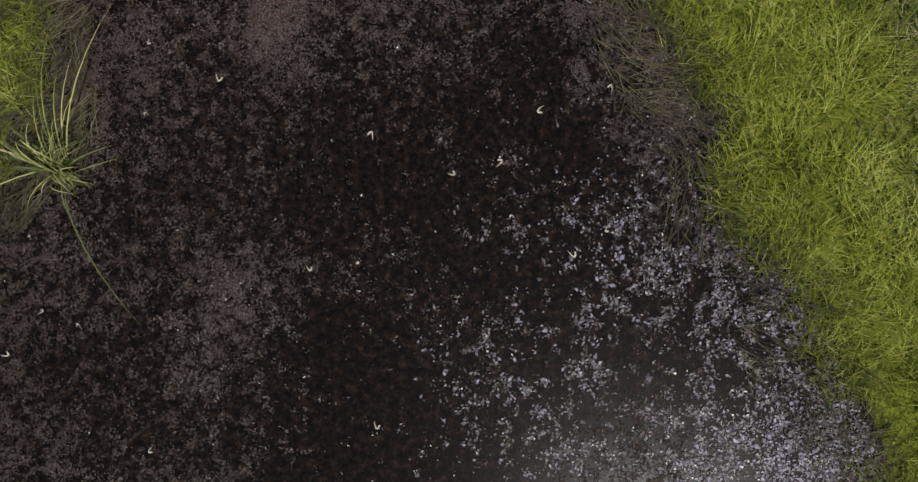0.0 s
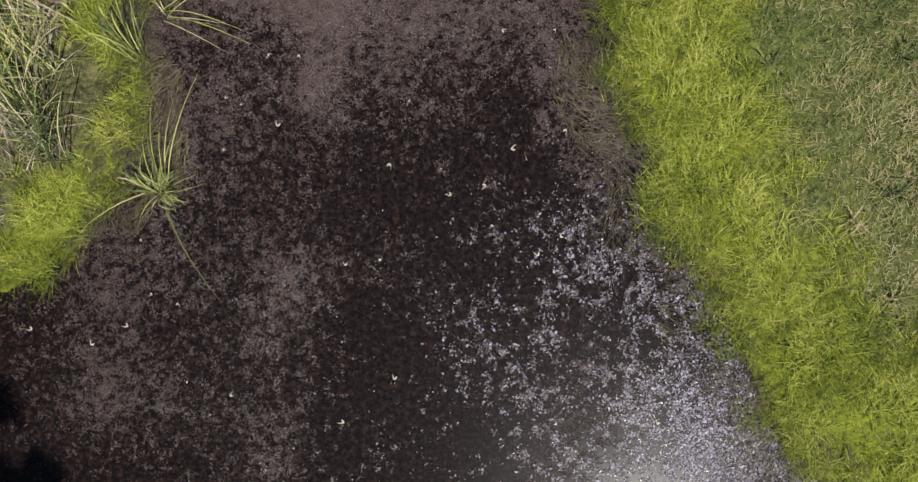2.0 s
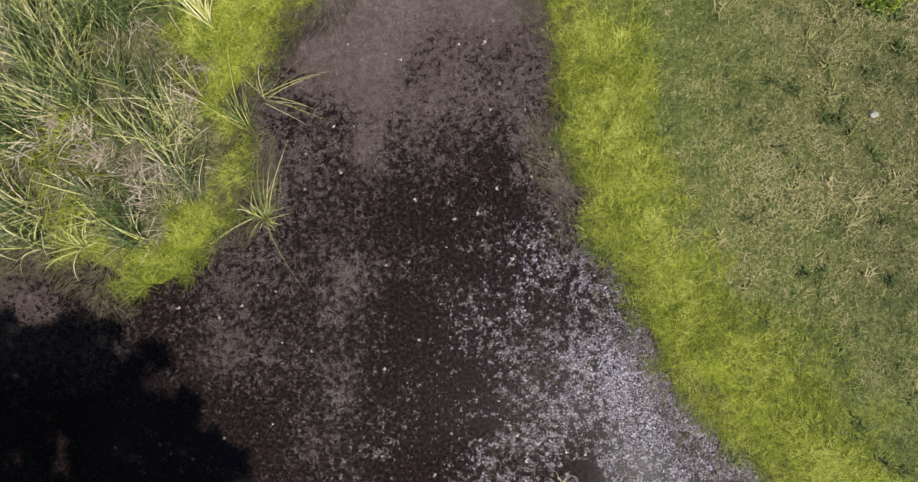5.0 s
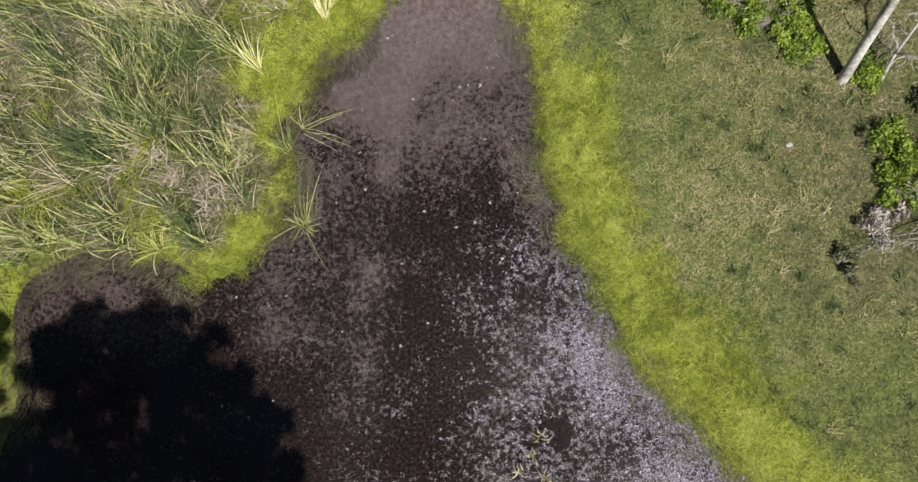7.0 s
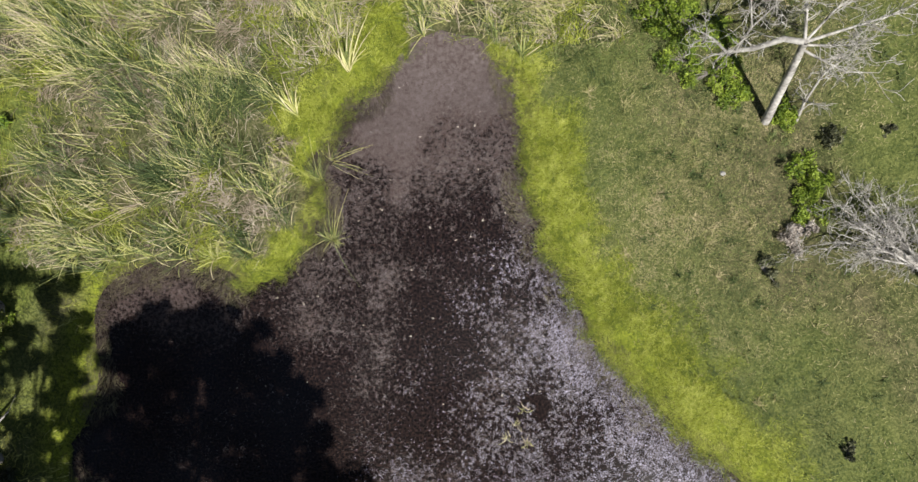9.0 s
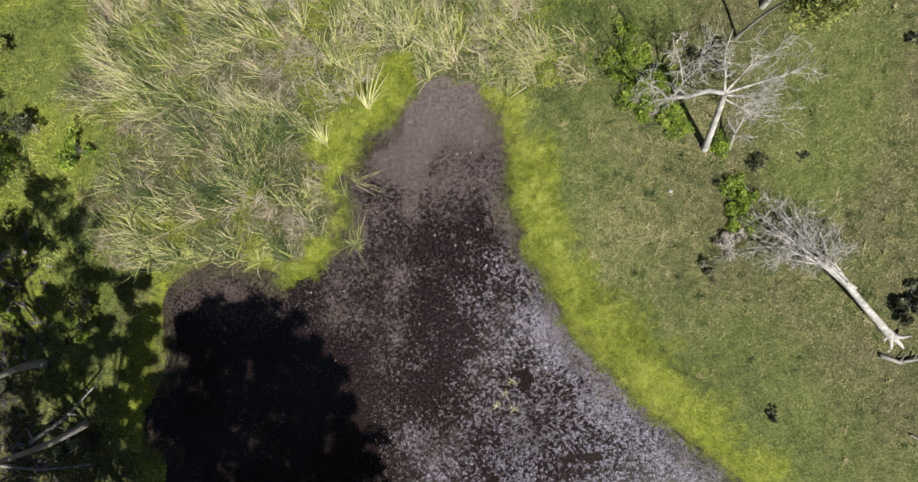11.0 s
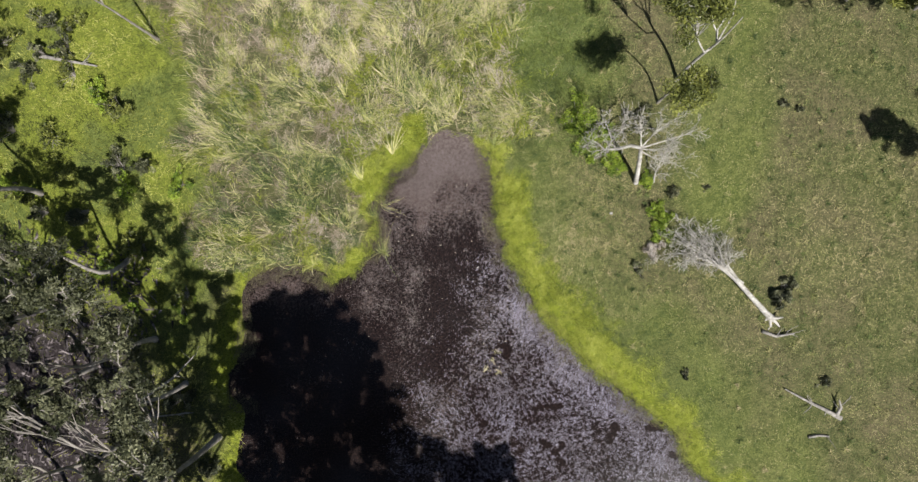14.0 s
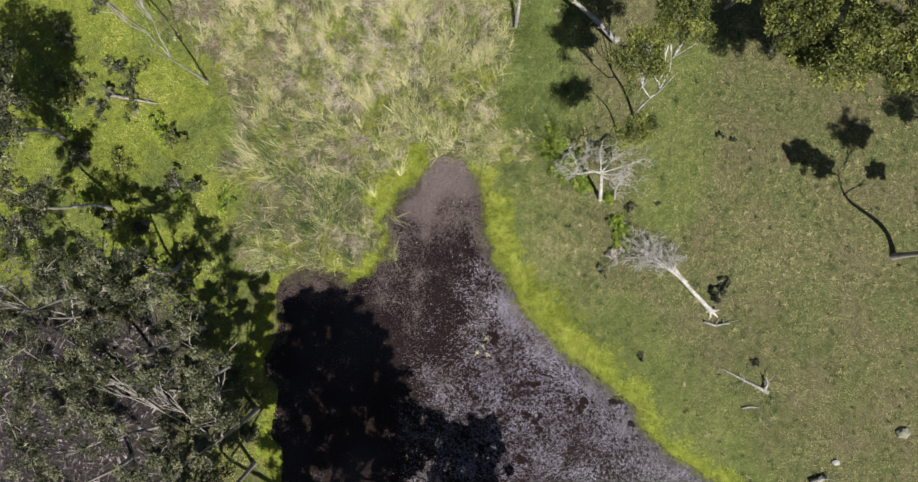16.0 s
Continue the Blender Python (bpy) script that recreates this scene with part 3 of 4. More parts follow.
way = 2.1 + (fbm(cx, cy, 4.0, 104, 2) - .5) * 4.5 + rng.normal(0, 0.35, len(cx))
per = 22
x, y = np.repeat(cx, per) + rng.normal(0, 0.13, per * len(cx)), np.repeat(cy, per) + rng.normal(0, 0.13, per * len(cx))
k = len(x)
d = shore(x, y)
tone = np.clip(np.repeat(mood, per) + rng.normal(0, 0.32, k) + (rng.random(k) < 0.12) * 0.4, 0, 1)
turn = np.repeat(way, per) + rng.normal(0, 0.75, k)
size = np.repeat(rng.uniform(0.75, 1.15, len(cx)) * (1 - 0.3 * dry), per)
v, t, c = ribbons(x, y, np.maximum(height(x, y, d), 0) - 0.02, turn, np.clip(rng.normal(0.35, 0.22, k), 0.05, 1.2), size * rng.uniform(0.8, 1.6, k),
                  rng.uniform(0.012, 0.031, k), tone, 4, 0.85)
tagged(new("reed_bed", mesh("reed_bed", v, t, REED, c)), "dense bed of green and straw-coloured bulrush leaves", "reeds", kind="stuff")
# flattened dead leaves among them
THATCH = surface("dead_reed", ((0.13, 0.095, 0.07), (0.31, 0.25, 0.18), (0.56, 0.49, 0.40)), None, 0.9, 9, 0.8, 0, 0.1, True)
x, y = scatter(135000, -26, 7, -0.6, 27)
d = shore(x, y)
flat = thatch(x, y)
keep = rng.random(len(x)) < zone_reed(x, y, d) * (0.12 + 0.84 * flat + 0.2 * ramp01(x, -9.5, -12.5) * ramp01(y, 9, 13))
x, y, d, flat = x[keep], y[keep], d[keep], flat[keep]
k = len(x)
v, t, c = ribbons(x, y, height(x, y, d) + rng.uniform(0.02, 0.3, k), (fbm(x, y, 1.1, 106) * 14 + rng.normal(0, 0.5, k)), rng.uniform(0.95, 1.4, k), rng.uniform(0.25, 0.85, k),
                  rng.uniform(0.007, 0.018, k), np.clip(rng.normal(0.46, 0.3, k) + 0.18 * ramp01(y, 8, 12) * ramp01(x, -12.5, -9.5) - 0.22 * ramp01(x, -9.5, -12.5) + (fbm(x, y, 0.8, 113) - .5) * 0.9, 0, 1), 3, 0.7)
tagged(new("reed_litter", mesh("reed_litter", v, t, THATCH, c)), "flattened pinkish straw mats of dead reed leaves", "reed litter", kind="stuff")


# ---- woody plants ----
def part(name, me, parent, label=""):
    ob = new(name, me)
    ob.parent = parent
    return tagged(ob, label)


def tubes(lines, sides=6):
    """Tapered round limbs; each line is a list of (point, radius)."""
    vs, fs, off = [], [], 0
    ring = np.linspace(0, 2 * math.pi, sides, endpoint=False)
    for line in lines:
        p = np.array([q for q, _ in line], float)
        r = np.array([q for _, q in line], float)
        t = np.gradient(p, axis=0)
        t /= np.linalg.norm(t, axis=1)[:, None] + 1e-9
        ref = np.where(np.abs(t[:, 2:]) > 0.9, np.array([[1.0, 0, 0]]), np.array([[0, 0, 1.0]]))
        a = np.cross(t, ref)
        a /= np.linalg.norm(a, axis=1)[:, None] + 1e-9
        b = np.cross(t, a)
        v = p[:, None] + r[:, None, None] * (np.cos(ring)[None, :, None] * a[:, None] + np.sin(ring)[None, :, None] * b[:, None])
        vs.append(v.reshape(-1, 3))
        i = np.arange(len(p) * sides).reshape(len(p), sides) + off
        j = np.roll(i, -1, 1)
        q = np.stack([i[:-1], j[:-1], j[1:], i[1:]], -1).reshape(-1, 4)
        fs.append(q)
        off += len(p) * sides
    return np.concatenate(vs), np.concatenate(fs)


def limb(start, way, length, r0, r1, bend=0.25, lift=0.0, n=6):
    p, w, line = np.array(start, float), np.array(way, float), []
    w /= np.linalg.norm(w)
    for i in range(n + 1):
        line.append((p.copy(), r0 + (r1 - r0) * i / n))
        w = w + rng.normal(0, bend, 3) / n * 2 + np.array([0, 0, lift / n])
        w /= np.linalg.norm(w)
        p = p + w * length / n
    return line


def fork(line, count, length, ratio, bend, lift, lo=0.3, spread=0.9, n=5):
    """Side limbs off a line."""
    out = []
    for _ in range(count):
        u = rng.uniform(lo, 1.0) * (len(line) - 1)
        i = min(int(u), len(line) - 2)
        (p0, r0), (p1, r1) = line[i], line[i + 1]
        f = u - i
        p, r = p0 + (p1 - p0) * f, r0 + (r1 - r0) * f
        main = (p1 - p0) / (np.linalg.norm(p1 - p0) + 1e-9)
        w = main + rng.normal(0, spread, 3)
        out.append(limb(p, w, length * rng.uniform(0.6, 1.3), r * ratio, max(0.004, r * ratio * 0.25), bend, lift, n))
    return out


def leaf_cloud(centres, per, radius, size, flat=0.7):
    c = np.repeat(np.array(centres), per, 0)
    k = len(c)
    off = rng.normal(0, 1, (k, 3))
    off *= (radius * rng.random(k) ** 0.4 / (np.linalg.norm(off, axis=1) + 1e-9))[:, None]
    off[:, 2] *= flat
    p = c + off
    a, b = rng.normal(0, 1, (k, 3)), rng.normal(0, 1, (k, 3))
    a[:, 2] *= 0.7
    a /= np.linalg.norm(a, axis=1)[:, None]
    b -= a * (a * b).sum(1)[:, None]
    b /= np.linalg.norm(b, axis=1)[:, None]
    s = size * rng.uniform(0.6, 1.4, k)[:, None]
    v = np.stack([p + a * s, p + b * s * 0.33, p - a * s, p - b * s * 0.33], 1).reshape(-1, 3)
    i = (np.arange(k) * 4)[:, None] + np.array([0, 1, 2, 3])
    tone = np.repeat(np.clip(np.repeat(rng.uniform(0.05, 0.8, len(centres)), per) + rng.normal(0, 0.15, k), 0, 1), 4)
    return v, i, tone


def pad_tree(name, x, y, tall, pads, label, material=None, clumps=17, per=125, size=0.10, lean=(0, 0), girth=0.6, category="tree", bark=None, puff=0.21):
    """A gum tree: a bent trunk, a limb to each pad of the crown, twigs, and leaf clumps. pads: (x, y, height, radius) in the world."""
    z = float(height(np.array([x]), np.array([y]))[0]) - 0.1
    tree = tagged(new(name), label, category, "gum trees round the pond")
    tree.location = (x, y, z)
    top = np.array([lean[0], lean[1], tall * 0.72])
    n, trunk = 9, []
    sway = rng.normal(0, 0.02 * tall, (2, 3))
    for i in range(n + 1):
        u = i / n
        p = top * u + np.array([*(sway[0, :2] * math.sin(3.1 * u) + sway[1, :2] * math.sin(6.2 * u)), 0])
        trunk.append((p, girth * (0.015 * tall + 0.05) * (1.25 - u * 0.95) * (1.3 if i == 0 else 1)))
    v, f = tubes([trunk], 8)
    part("trunk", mesh("trunk", v, f, bark or BARK, smooth=True), tree)
    leafy_v, leafy_f, leafy_t, off, twigs = [], [], [], 0, []
    for px, py, pz, pr in pads:
        end = np.array([px - x, py - y, pz - z])
        want = min(max((end[2] - 0.55 * math.hypot(end[0] - top[0], end[1] - top[1]) - pr) / top[2], 0.35), 1.0) * n
        i = min(int(want), n)
        p0, r0 = trunk[i]
        bow = (p0 + end) / 2 + np.array([0, 0, -0.10]) * np.linalg.norm(end - p0) + rng.normal(0, 0.25, 3)
        us = np.linspace(0, 1, 7)[:, None]
        path = (1 - us) ** 2 * p0 + 2 * us * (1 - us) * bow + us ** 2 * end
        path[1:-1] += rng.normal(0, 0.09, (5, 3))
        line = [(q, r0 * 0.62 * (1 - 0.75 * k / 6) + 0.012) for k, q in enumerate(path)]
        v, f = tubes([line], 6)
        part("limb", mesh("limb", v, f, bark or BARK, smooth=True), tree)
        a = rng.normal(0, 1, (clumps, 3))
        a *= (pr * rng.random(clumps) ** 0.45 / np.linalg.norm(a, axis=1))[:, None]
        a[:, 2] *= 0.55
        centres = end + a
        for c in centres:
            s = path[rng.integers(3, 7)]
            m = (s + c) / 2 + rng.normal(0, 0.15, 3)
            twigs.append([(s, 0.035), (m, 0.022), (c, 0.008)])
        v, f, t = leaf_cloud(centres, per, pr * puff + 0.08, size, 0.6)
        leafy_v.append(v), leafy_f.append(f + off), leafy_t.append(t)
        off += len(v)
    v, f = tubes(twigs, 4)
    tagged(part("branchwork", mesh("branchwork", v, f, bark or BARK), tree), kind="stuff")
    part("crown", mesh("crown", np.concatenate(leafy_v), np.concatenate(leafy_f), material or LEAVES, np.concatenate(leafy_t)), tree)
    return tree


def shrub(x, y, wide, tall, label, material=None, count=26, per=70, size=0.06):
    z = float(height(np.array([x]), np.array([y]))[0]) - 0.03
    bush = tagged(new("shrub"), label, "shrub", "low shrubs in the meadow")
    bush.location = (x, y, z)
    lines, tips = [], []
    lobes = [(rng.normal(0, 0.42, 2) * wide, rng.uniform(0.35, 0.7) * wide, rng.uniform(0.55, 1.1) * tall) for _ in range(4)]
    for k in range(count):
        mid, reach, top = lobes[k % 4]
        a, u = rng.uniform(0, 6.283), math.sqrt(rng.random())
        end = np.array([mid[0] + math.cos(a) * u * reach, mid[1] + math.sin(a) * u * reach, top * (1.05 - 0.6 * u * u) * rng.uniform(0.6, 1.15)])
        lines.append([(np.zeros(3), 0.02), (end * np.array([0.4, 0.4, 0.6]), 0.014), (end, 0.005)])
        tips.append(end)
    v, f = tubes(lines, 5)
    tagged(part("branchwork", mesh("branchwork", v, f, BARK, smooth=True), bush), kind="stuff")
    v, f, tone = leaf_cloud(tips, per, wide * 0.25, size)
    part("foliage", mesh("foliage", v, f, material or SHRUBS, tone), bush)
    return bush


# dead leaning tree with a forked white crown
def dead_tree(name, label, trunk, limbs, twigs, reach, fan=0.75, fine=0.4, roots=()):
    tree = tagged(new(name), label, "dead tree", "dead trees in the meadow")
    base = np.array(trunk[0][0])
    tree.location = tuple(base)
    local = [[(np.array(p) - base, r * (0.7 if k == 0 else 0.5)) for p, r in line] for k, line in enumerate((trunk, *limbs))]
    v, f = tubes(local[:1], 9)
    part("trunk", mesh("trunk", v, f, DEADWOOD, smooth=True), tree)
    for line in local[1:]:
        v, f = tubes([line], 7)
        arm = part("limb", mesh("limb", v, f, DEADWOOD, smooth=True), tree)
        for side in fork(line, twigs, reach, 0.5, 0.8, 0.1, 0.2, fan, 6):
            spray = [side] + fork(side, 7, reach * fine, 0.55, 0.6, 0.0, 0.15, fan, 3)
            v, f = tubes([[(p, max(r, 0.0075)) for p, r in s] for s in spray], 4)
            part("branch", mesh("branch", v, f, DEADWOOD), arm)
    for line in roots:
        v, f = tubes([[(np.array(p) - base, r) for p, r in line]], 6)
        part("root", mesh("root", v, f, DEADWOOD, smooth=True), tree)
    return tree


dead_tree("dead_tree", "bare white dead tree leaning over, with a forked crown",
          [((10.78, 4.85, 0.0), 0.25), ((10.7, 5.1, 0.6), 0.21), ((10.55, 5.5, 1.5), 0.19), ((10.32, 6.0, 2.8), 0.17), ((10.1, 6.45, 3.9), 0.15)],
          [[((10.1, 6.45, 3.9), 0.19), ((9.6, 6.6, 3.75), 0.18), ((9.0, 6.5, 3.2), 0.16), ((8.4, 6.55, 2.7), 0.11), ((8.0, 6.9, 2.8), 0.07), ((7.5, 7.1, 3.0), 0.03)],
           [((10.1, 6.45, 3.9), 0.11), ((10.05, 7.1, 4.1), 0.08), ((9.95, 7.8, 4.3), 0.05), ((10.15, 8.6, 4.5), 0.02)],
           [((10.1, 6.45, 3.9), 0.11), ((11.0, 6.7, 4.1), 0.08), ((12.1, 7.0, 4.3), 0.05), ((13.0, 7.4, 4.4), 0.015)],
           [((10.15, 6.3, 3.7), 0.09), ((10.7, 6.0, 3.7), 0.06), ((11.5, 5.7, 3.5), 0.04), ((12.5, 5.7, 3.4), 0.012)],
           [((10.1, 6.45, 3.9), 0.09), ((10.8, 7.3, 4.3), 0.055), ((11.8, 7.9, 4.5), 0.015)],
           [((10.1, 6.4, 3.8), 0.08), ((11.0, 6.35, 3.9), 0.055), ((12.2, 6.4, 3.9), 0.015)],
           [((8.6, 6.55, 2.9), 0.08), ((8.55, 6.7, 3.6), 0.07), ((8.5, 6.8, 4.2), 0.055), ((8.2, 7.3, 4.8), 0.04), ((7.95, 7.75, 5.1), 0.014)],
           [((8.5, 6.8, 4.2), 0.055), ((8.9, 7.2, 4.7), 0.04), ((9.0, 7.9, 5.0), 0.014)],
           [((11.85, 4.8, 0.0), 0.12), ((11.7, 5.4, 0.9), 0.09), ((11.85, 6.1, 1.7), 0.06), ((12.4, 6.6, 2.2), 0.015)]], 13, 0.9, 0.75, 0.5)

fan = []
for turn, far_end in ((-50, 3.6), (-38, 3.9), (-26, 4.3), (-15, 4.3), (-5, 4.2), (5, 4.0), (16, 3.6), (30, 2.9), (44, 2.6)):
    a0 = math.radians(134 - turn * 0.72)
    c0, s0 = math.cos(a0), math.sin(a0)
    start = np.array([16.3, -0.75, 0.85]) + rng.normal(0, 0.06, 3) + np.array([0.35, -0.35, -0.05]) * abs(turn) / 50
    mid0 = np.array([-0.719, 0.695, 0]) * far_end * 0.35
    fan.append([(start, 0.12), (start + mid0 + np.array([c0, s0, 0.1]) * far_end * 0.15, 0.085),
                (start + mid0 + np.array([c0, s0, 0.12]) * far_end * 0.45, 0.05), (start + mid0 + np.array([c0, s0, 0.10]) * far_end * 0.75, 0.015)])
fan.append([((16.0, -0.5, 0.9), 0.09), ((14.6, 0.35, 1.0), 0.07), ((13.0, 0.75, 0.8), 0.045), ((11.6, 0.5, 0.35), 0.015)])
dead_tree("fallen_tree", "grey fallen dead tree lying in the grass, crown of bare branches",
          [((18.6, -3.1, 0.25), 0.3), ((18.3, -2.8, 0.32), 0.25), ((17.4, -1.9, 0.55), 0.21), ((16.3, -0.75, 0.85), 0.19)], fan, 16, 0.95, 0.55, 0.5,
          [[((18.55, -3.05, 0.25), 0.16), ((18.9, -3.1, 0.5), 0.09), ((19.1, -3.0, 0.75), 0.03)], [((18.55, -3.05, 0.25), 0.14), ((18.6, -3.6, 0.25), 0.08), ((18.4, -4.0, 0.1), 0.03)],
           [((18.55, -3.05, 0.3), 0.12), ((18.95, -3.45, 0.35), 0.08), ((19.2, -3.7, 0.15), 0.03)], [((18.55, -3.05, 0.25), 0.12), ((18.2, -3.4, 0.1), 0.08), ((17.9, -3.6, 0.02), 0.03)]])


ROTTEN = surface("rotten_wood", (0.03, 0.026, 0.022), (0.42, 0.39, 0.35), 4.0, 14, 0.9, 0.7)


def fallen_log(points, r0, r1, label, stubs=2, name="fallen_log"):
    log = tagged(new(name), label, "log", "fallen wood in the meadow")
    pts = [np.array([px, py, float(height(np.array([px]), np.array([py]))[0]) + r0 * 0.8 + dz]) for px, py, dz in points]
    base = pts[0].copy()
    log.location = tuple(base)
    line = [(q - base, r0 + (r1 - r0) * k / (len(pts) - 1)) for k, q in enumerate(pts)]
    v, f = tubes([[(line[0][0] * 1.0 - (line[1][0] - line[0][0]) * 0.02, 0.01)] + line], 8)
    part("stem", mesh("stem", v, f, ROTTEN, smooth=True), log)
    for s in fork(line, stubs, 0.8, 0.5, 0.4, 0.1, 0.2, 0.9, 4):
        v, f = tubes([s], 5)
        part("branch_stub", mesh("branch_stub", v, f, ROTTEN, smooth=True), log)
    return log


fallen_log(((22.6, -9.0, 0.1), (21.7, -8.5, 0), (20.7, -8.0, 0), (19.4, -7.3, 0)), 0.14, 0.04, "grey weathered log with a broken root end", 5)
fallen_log(((22.3, -8.9, 0.1), (22.5, -8.3, 0.25), (22.3, -7.8, 0.4)), 0.12, 0.04, "short upturned grey root branch", 3)
fallen_log(((20.8, -10.15, 0), (21.4, -10.05, 0), (22.0, -10.1, 0)), 0.09, 0.05, "small pale stick of dead wood", 1)
fallen_log(((18.1, -3.9, 0), (18.9, -4.2, 0.05), (19.9, -4.0, 0.1)), 0.11, 0.05, "dark rotten branch beside the uprooted trunk", 4)
fallen_log(((-25.5, 12.9, 0.2), (-23.5, 12.5, 0.3), (-21.7, 12.2, 0.1)), 0.14, 0.05, "pale fallen branch lying in long grass", 3)
fallen_log(((11.9, 16.1, 0.3), (10.4, 17.3, 1.0), (8.6, 18.6, 1.6)), 0.24, 0.12, "pale leaning fallen trunk at the meadow's edge", 5)
fallen_log(((4.7, 17.4, 0), (4.85, 18.4, 1.2), (5.0, 19.6, 2.4)), 0.16, 0.1, "white broken tree trunk standing aslant", 3)
fallen_log(((-19.0, -8.0, 0.1), (-17.2, -6.8, 0.4), (-15.5, -5.2, 0.8)), 0.09, 0.03, "bare pale branch fallen under the gum trees", 5)
fallen_log(((-21.0, -9.0, 0.1), (-18.5, -9.2, 0.2), (-16.0, -8.9, 0.3)), 0.08, 0.03, "long thin grey fallen branch on the bank", 4)


def stone(x, y, r, label, material=None, name="stone"):
    bm = bmesh.new()
    bmesh.ops.create_icosphere(bm, subdivisions=2, radius=1.0)
    for v in bm.verts:
        q = 1 + 0.35 * noise.noise(v.co * 1.7 + Vector((x, y, 0)))
        v.co = Vector((v.co.x * r * q, v.co.y * r * 0.8 * q, v.co.z * r * 0.55 * q))
    me = bpy.data.meshes.new(name)
    bm.to_mesh(me)
    bm.free()
    me.materials.append(material or STONE)
    ob = new(name, me)
    ob.location = (x, y, float(height(np.array([x]), np.array([y]))[0]) + r * 0.2)
    return tagged(ob, label, "stone")


stone(27.4, -14.0, 0.28, "pale grey boulder in the grass")
LICHEN = surface("lichen_stone", (0.10, 0.10, 0.07), (0.27, 0.26, 0.19), 3.0, 12, 0.9, 0.6)
stone(32.0, -11.8, 0.5, "low lichen-grown boulder sunk in the meadow", LICHEN)
stone(9.3, 3.1, 0.10, "small white stone in the meadow")
fallen_log(((25.6, -15.4, 0), (26.1, -15.2, 0.1), (26.7, -15.0, 0.1)), 0.2, 0.12, "dark burnt stump lying in the grass", 2)

shrub(19.15, -1.85, 0.7, 0.8, "dark green bushy shrub beside the fallen trunk", LEAVES, 34, 120, 0.07)
for sx, sy, sw, st in ((12.1, 3.5, 0.6, 0.45), (12.3, 2.7, 0.5, 0.45), (11.9, 2.0, 0.55, 0.4), (9.9, 5.9, 0.55, 0.35), (8.9, 6.6, 0.6, 0.4), (8.0, 7.0, 0.7, 0.4), (11.2, 5.4, 0.5, 0.3),
                       (7.2, 9.2, 0.8, 0.4), (7.9, 8.5, 0.7, 0.4), (9.2, 7.9, 0.6, 0.35), (6.9, 8.3, 0.6, 0.35)):
    shrub(sx, sy, sw * 1.25, st, "low bright green leafy shrub in the meadow", None, 34, 60, 0.055)
for sx, sy, sw, st in ((10.7, -0.25, 0.5, 0.3), (13.6, -6.5, 0.3, 0.25), (19.3, 9.5, 0.35, 0.35), (20.1, 9.2, 0.25, 0.3), (14.9, 4.6, 0.22, 0.2), (13.0, 4.2, 0.6, 0.45), (10.6, 9.0, 0.7, 0.7),
                       (11.4, 8.2, 0.6, 0.6), (21.6, -6.9, 0.5, 0.3)):
    shrub(sx, sy, sw, st, "small dark green weedy bush in the grass", LEAVES, 16, 50, 0.055)

DRY = surface("dry_brush", ((0.2, 0.17, 0.14), (0.42, 0.37, 0.32), (0.6, 0.54, 0.48)), None, 2, 12, 0.8, 0, 0.1, True)
shrub(11.7, 0.75, 0.6, 0.35, "pale dry brush lying under the fallen crown", DRY, 22, 60, 0.06)
shrub(12.1, 1.3, 0.4, 0.3, "pale dry brush lying under the fallen crown", DRY, 16, 50, 0.06)

# ---- gum trees ----
for ux, uy, uw, ut in ((-24, -8, 1.0, 1.2), (-19, -13, 1.0, 1.1), (-16.8, -8.2, 0.8, 0.8), (-15.2, -12.2, 0.8, 0.9), (-22.5, 3.5, 0.9, 0.8)):
    shrub(ux, uy, uw, ut, "scrubby grey-green bush under the gum trees", LEAVES, 24, 60, 0.09)
scrub = np.random.default_rng(31)
made = 0
while made < 44:
    ux, uy = scrub.uniform(-29, -15), scrub.uniform(-3, 18)
    one = np.array([ux]), np.array([uy])
    if bank(*one)[0] < 0.8 or zone_reed(*one, bank(*one))[0] > 0.3 or ux + 0.55 * uy > -13.5:
        continue
    shrub(ux, uy, scrub.uniform(0.45, 1.1), scrub.uniform(0.6, 1.9), "scrubby olive-green bush in the woodland grass", (OLIVE, SHRUBS, OLIVE, LEAVES)[made % 4], 18, 42, 0.085)
    made += 1
lx, ly = scatter(15000, -36, -13.5, -20, 8)
ld = bank(lx, ly)
keep = (ld > 0.6) & (rng.random(len(lx)) < ramp01(lx + (fbm(lx, ly, 3, 111) - .5) * 6, -17.5, -21.5) * ramp01(ly + (fbm(lx, ly, 3, 112) - .5) * 5, 3, -2))
lx, ly, ld = lx[keep], ly[keep], ld[keep]
lk = len(lx)
LITTER = surface("woodland_litter", ((0.015, 0.012, 0.012), (0.045, 0.036, 0.037), (0.27, 0.23, 0.228)), None, 1.0, 10, 0.85, 0, 0, True)
v, t, c = ribbons(lx, ly, height(lx, ly, ld) + 0.02, rng.uniform(0, 6.283, lk), rng.uniform(1.1, 1.5, lk), rng.lognormal(-1.35, 0.6, lk), rng.uniform(0.03, 0.2, lk),
                  np.clip(rng.normal(0.4, 0.25, lk), 0, 1), 2, 0.1)
tagged(new("woodland_litter", mesh("woodland_litter", v, t, LITTER, c)), "mauve-grey bark strips and leaf litter under the gums", "leaf litter", kind="stuff")
WOOD = "gum tree with a sparse grey-green crown and pale bare limbs"
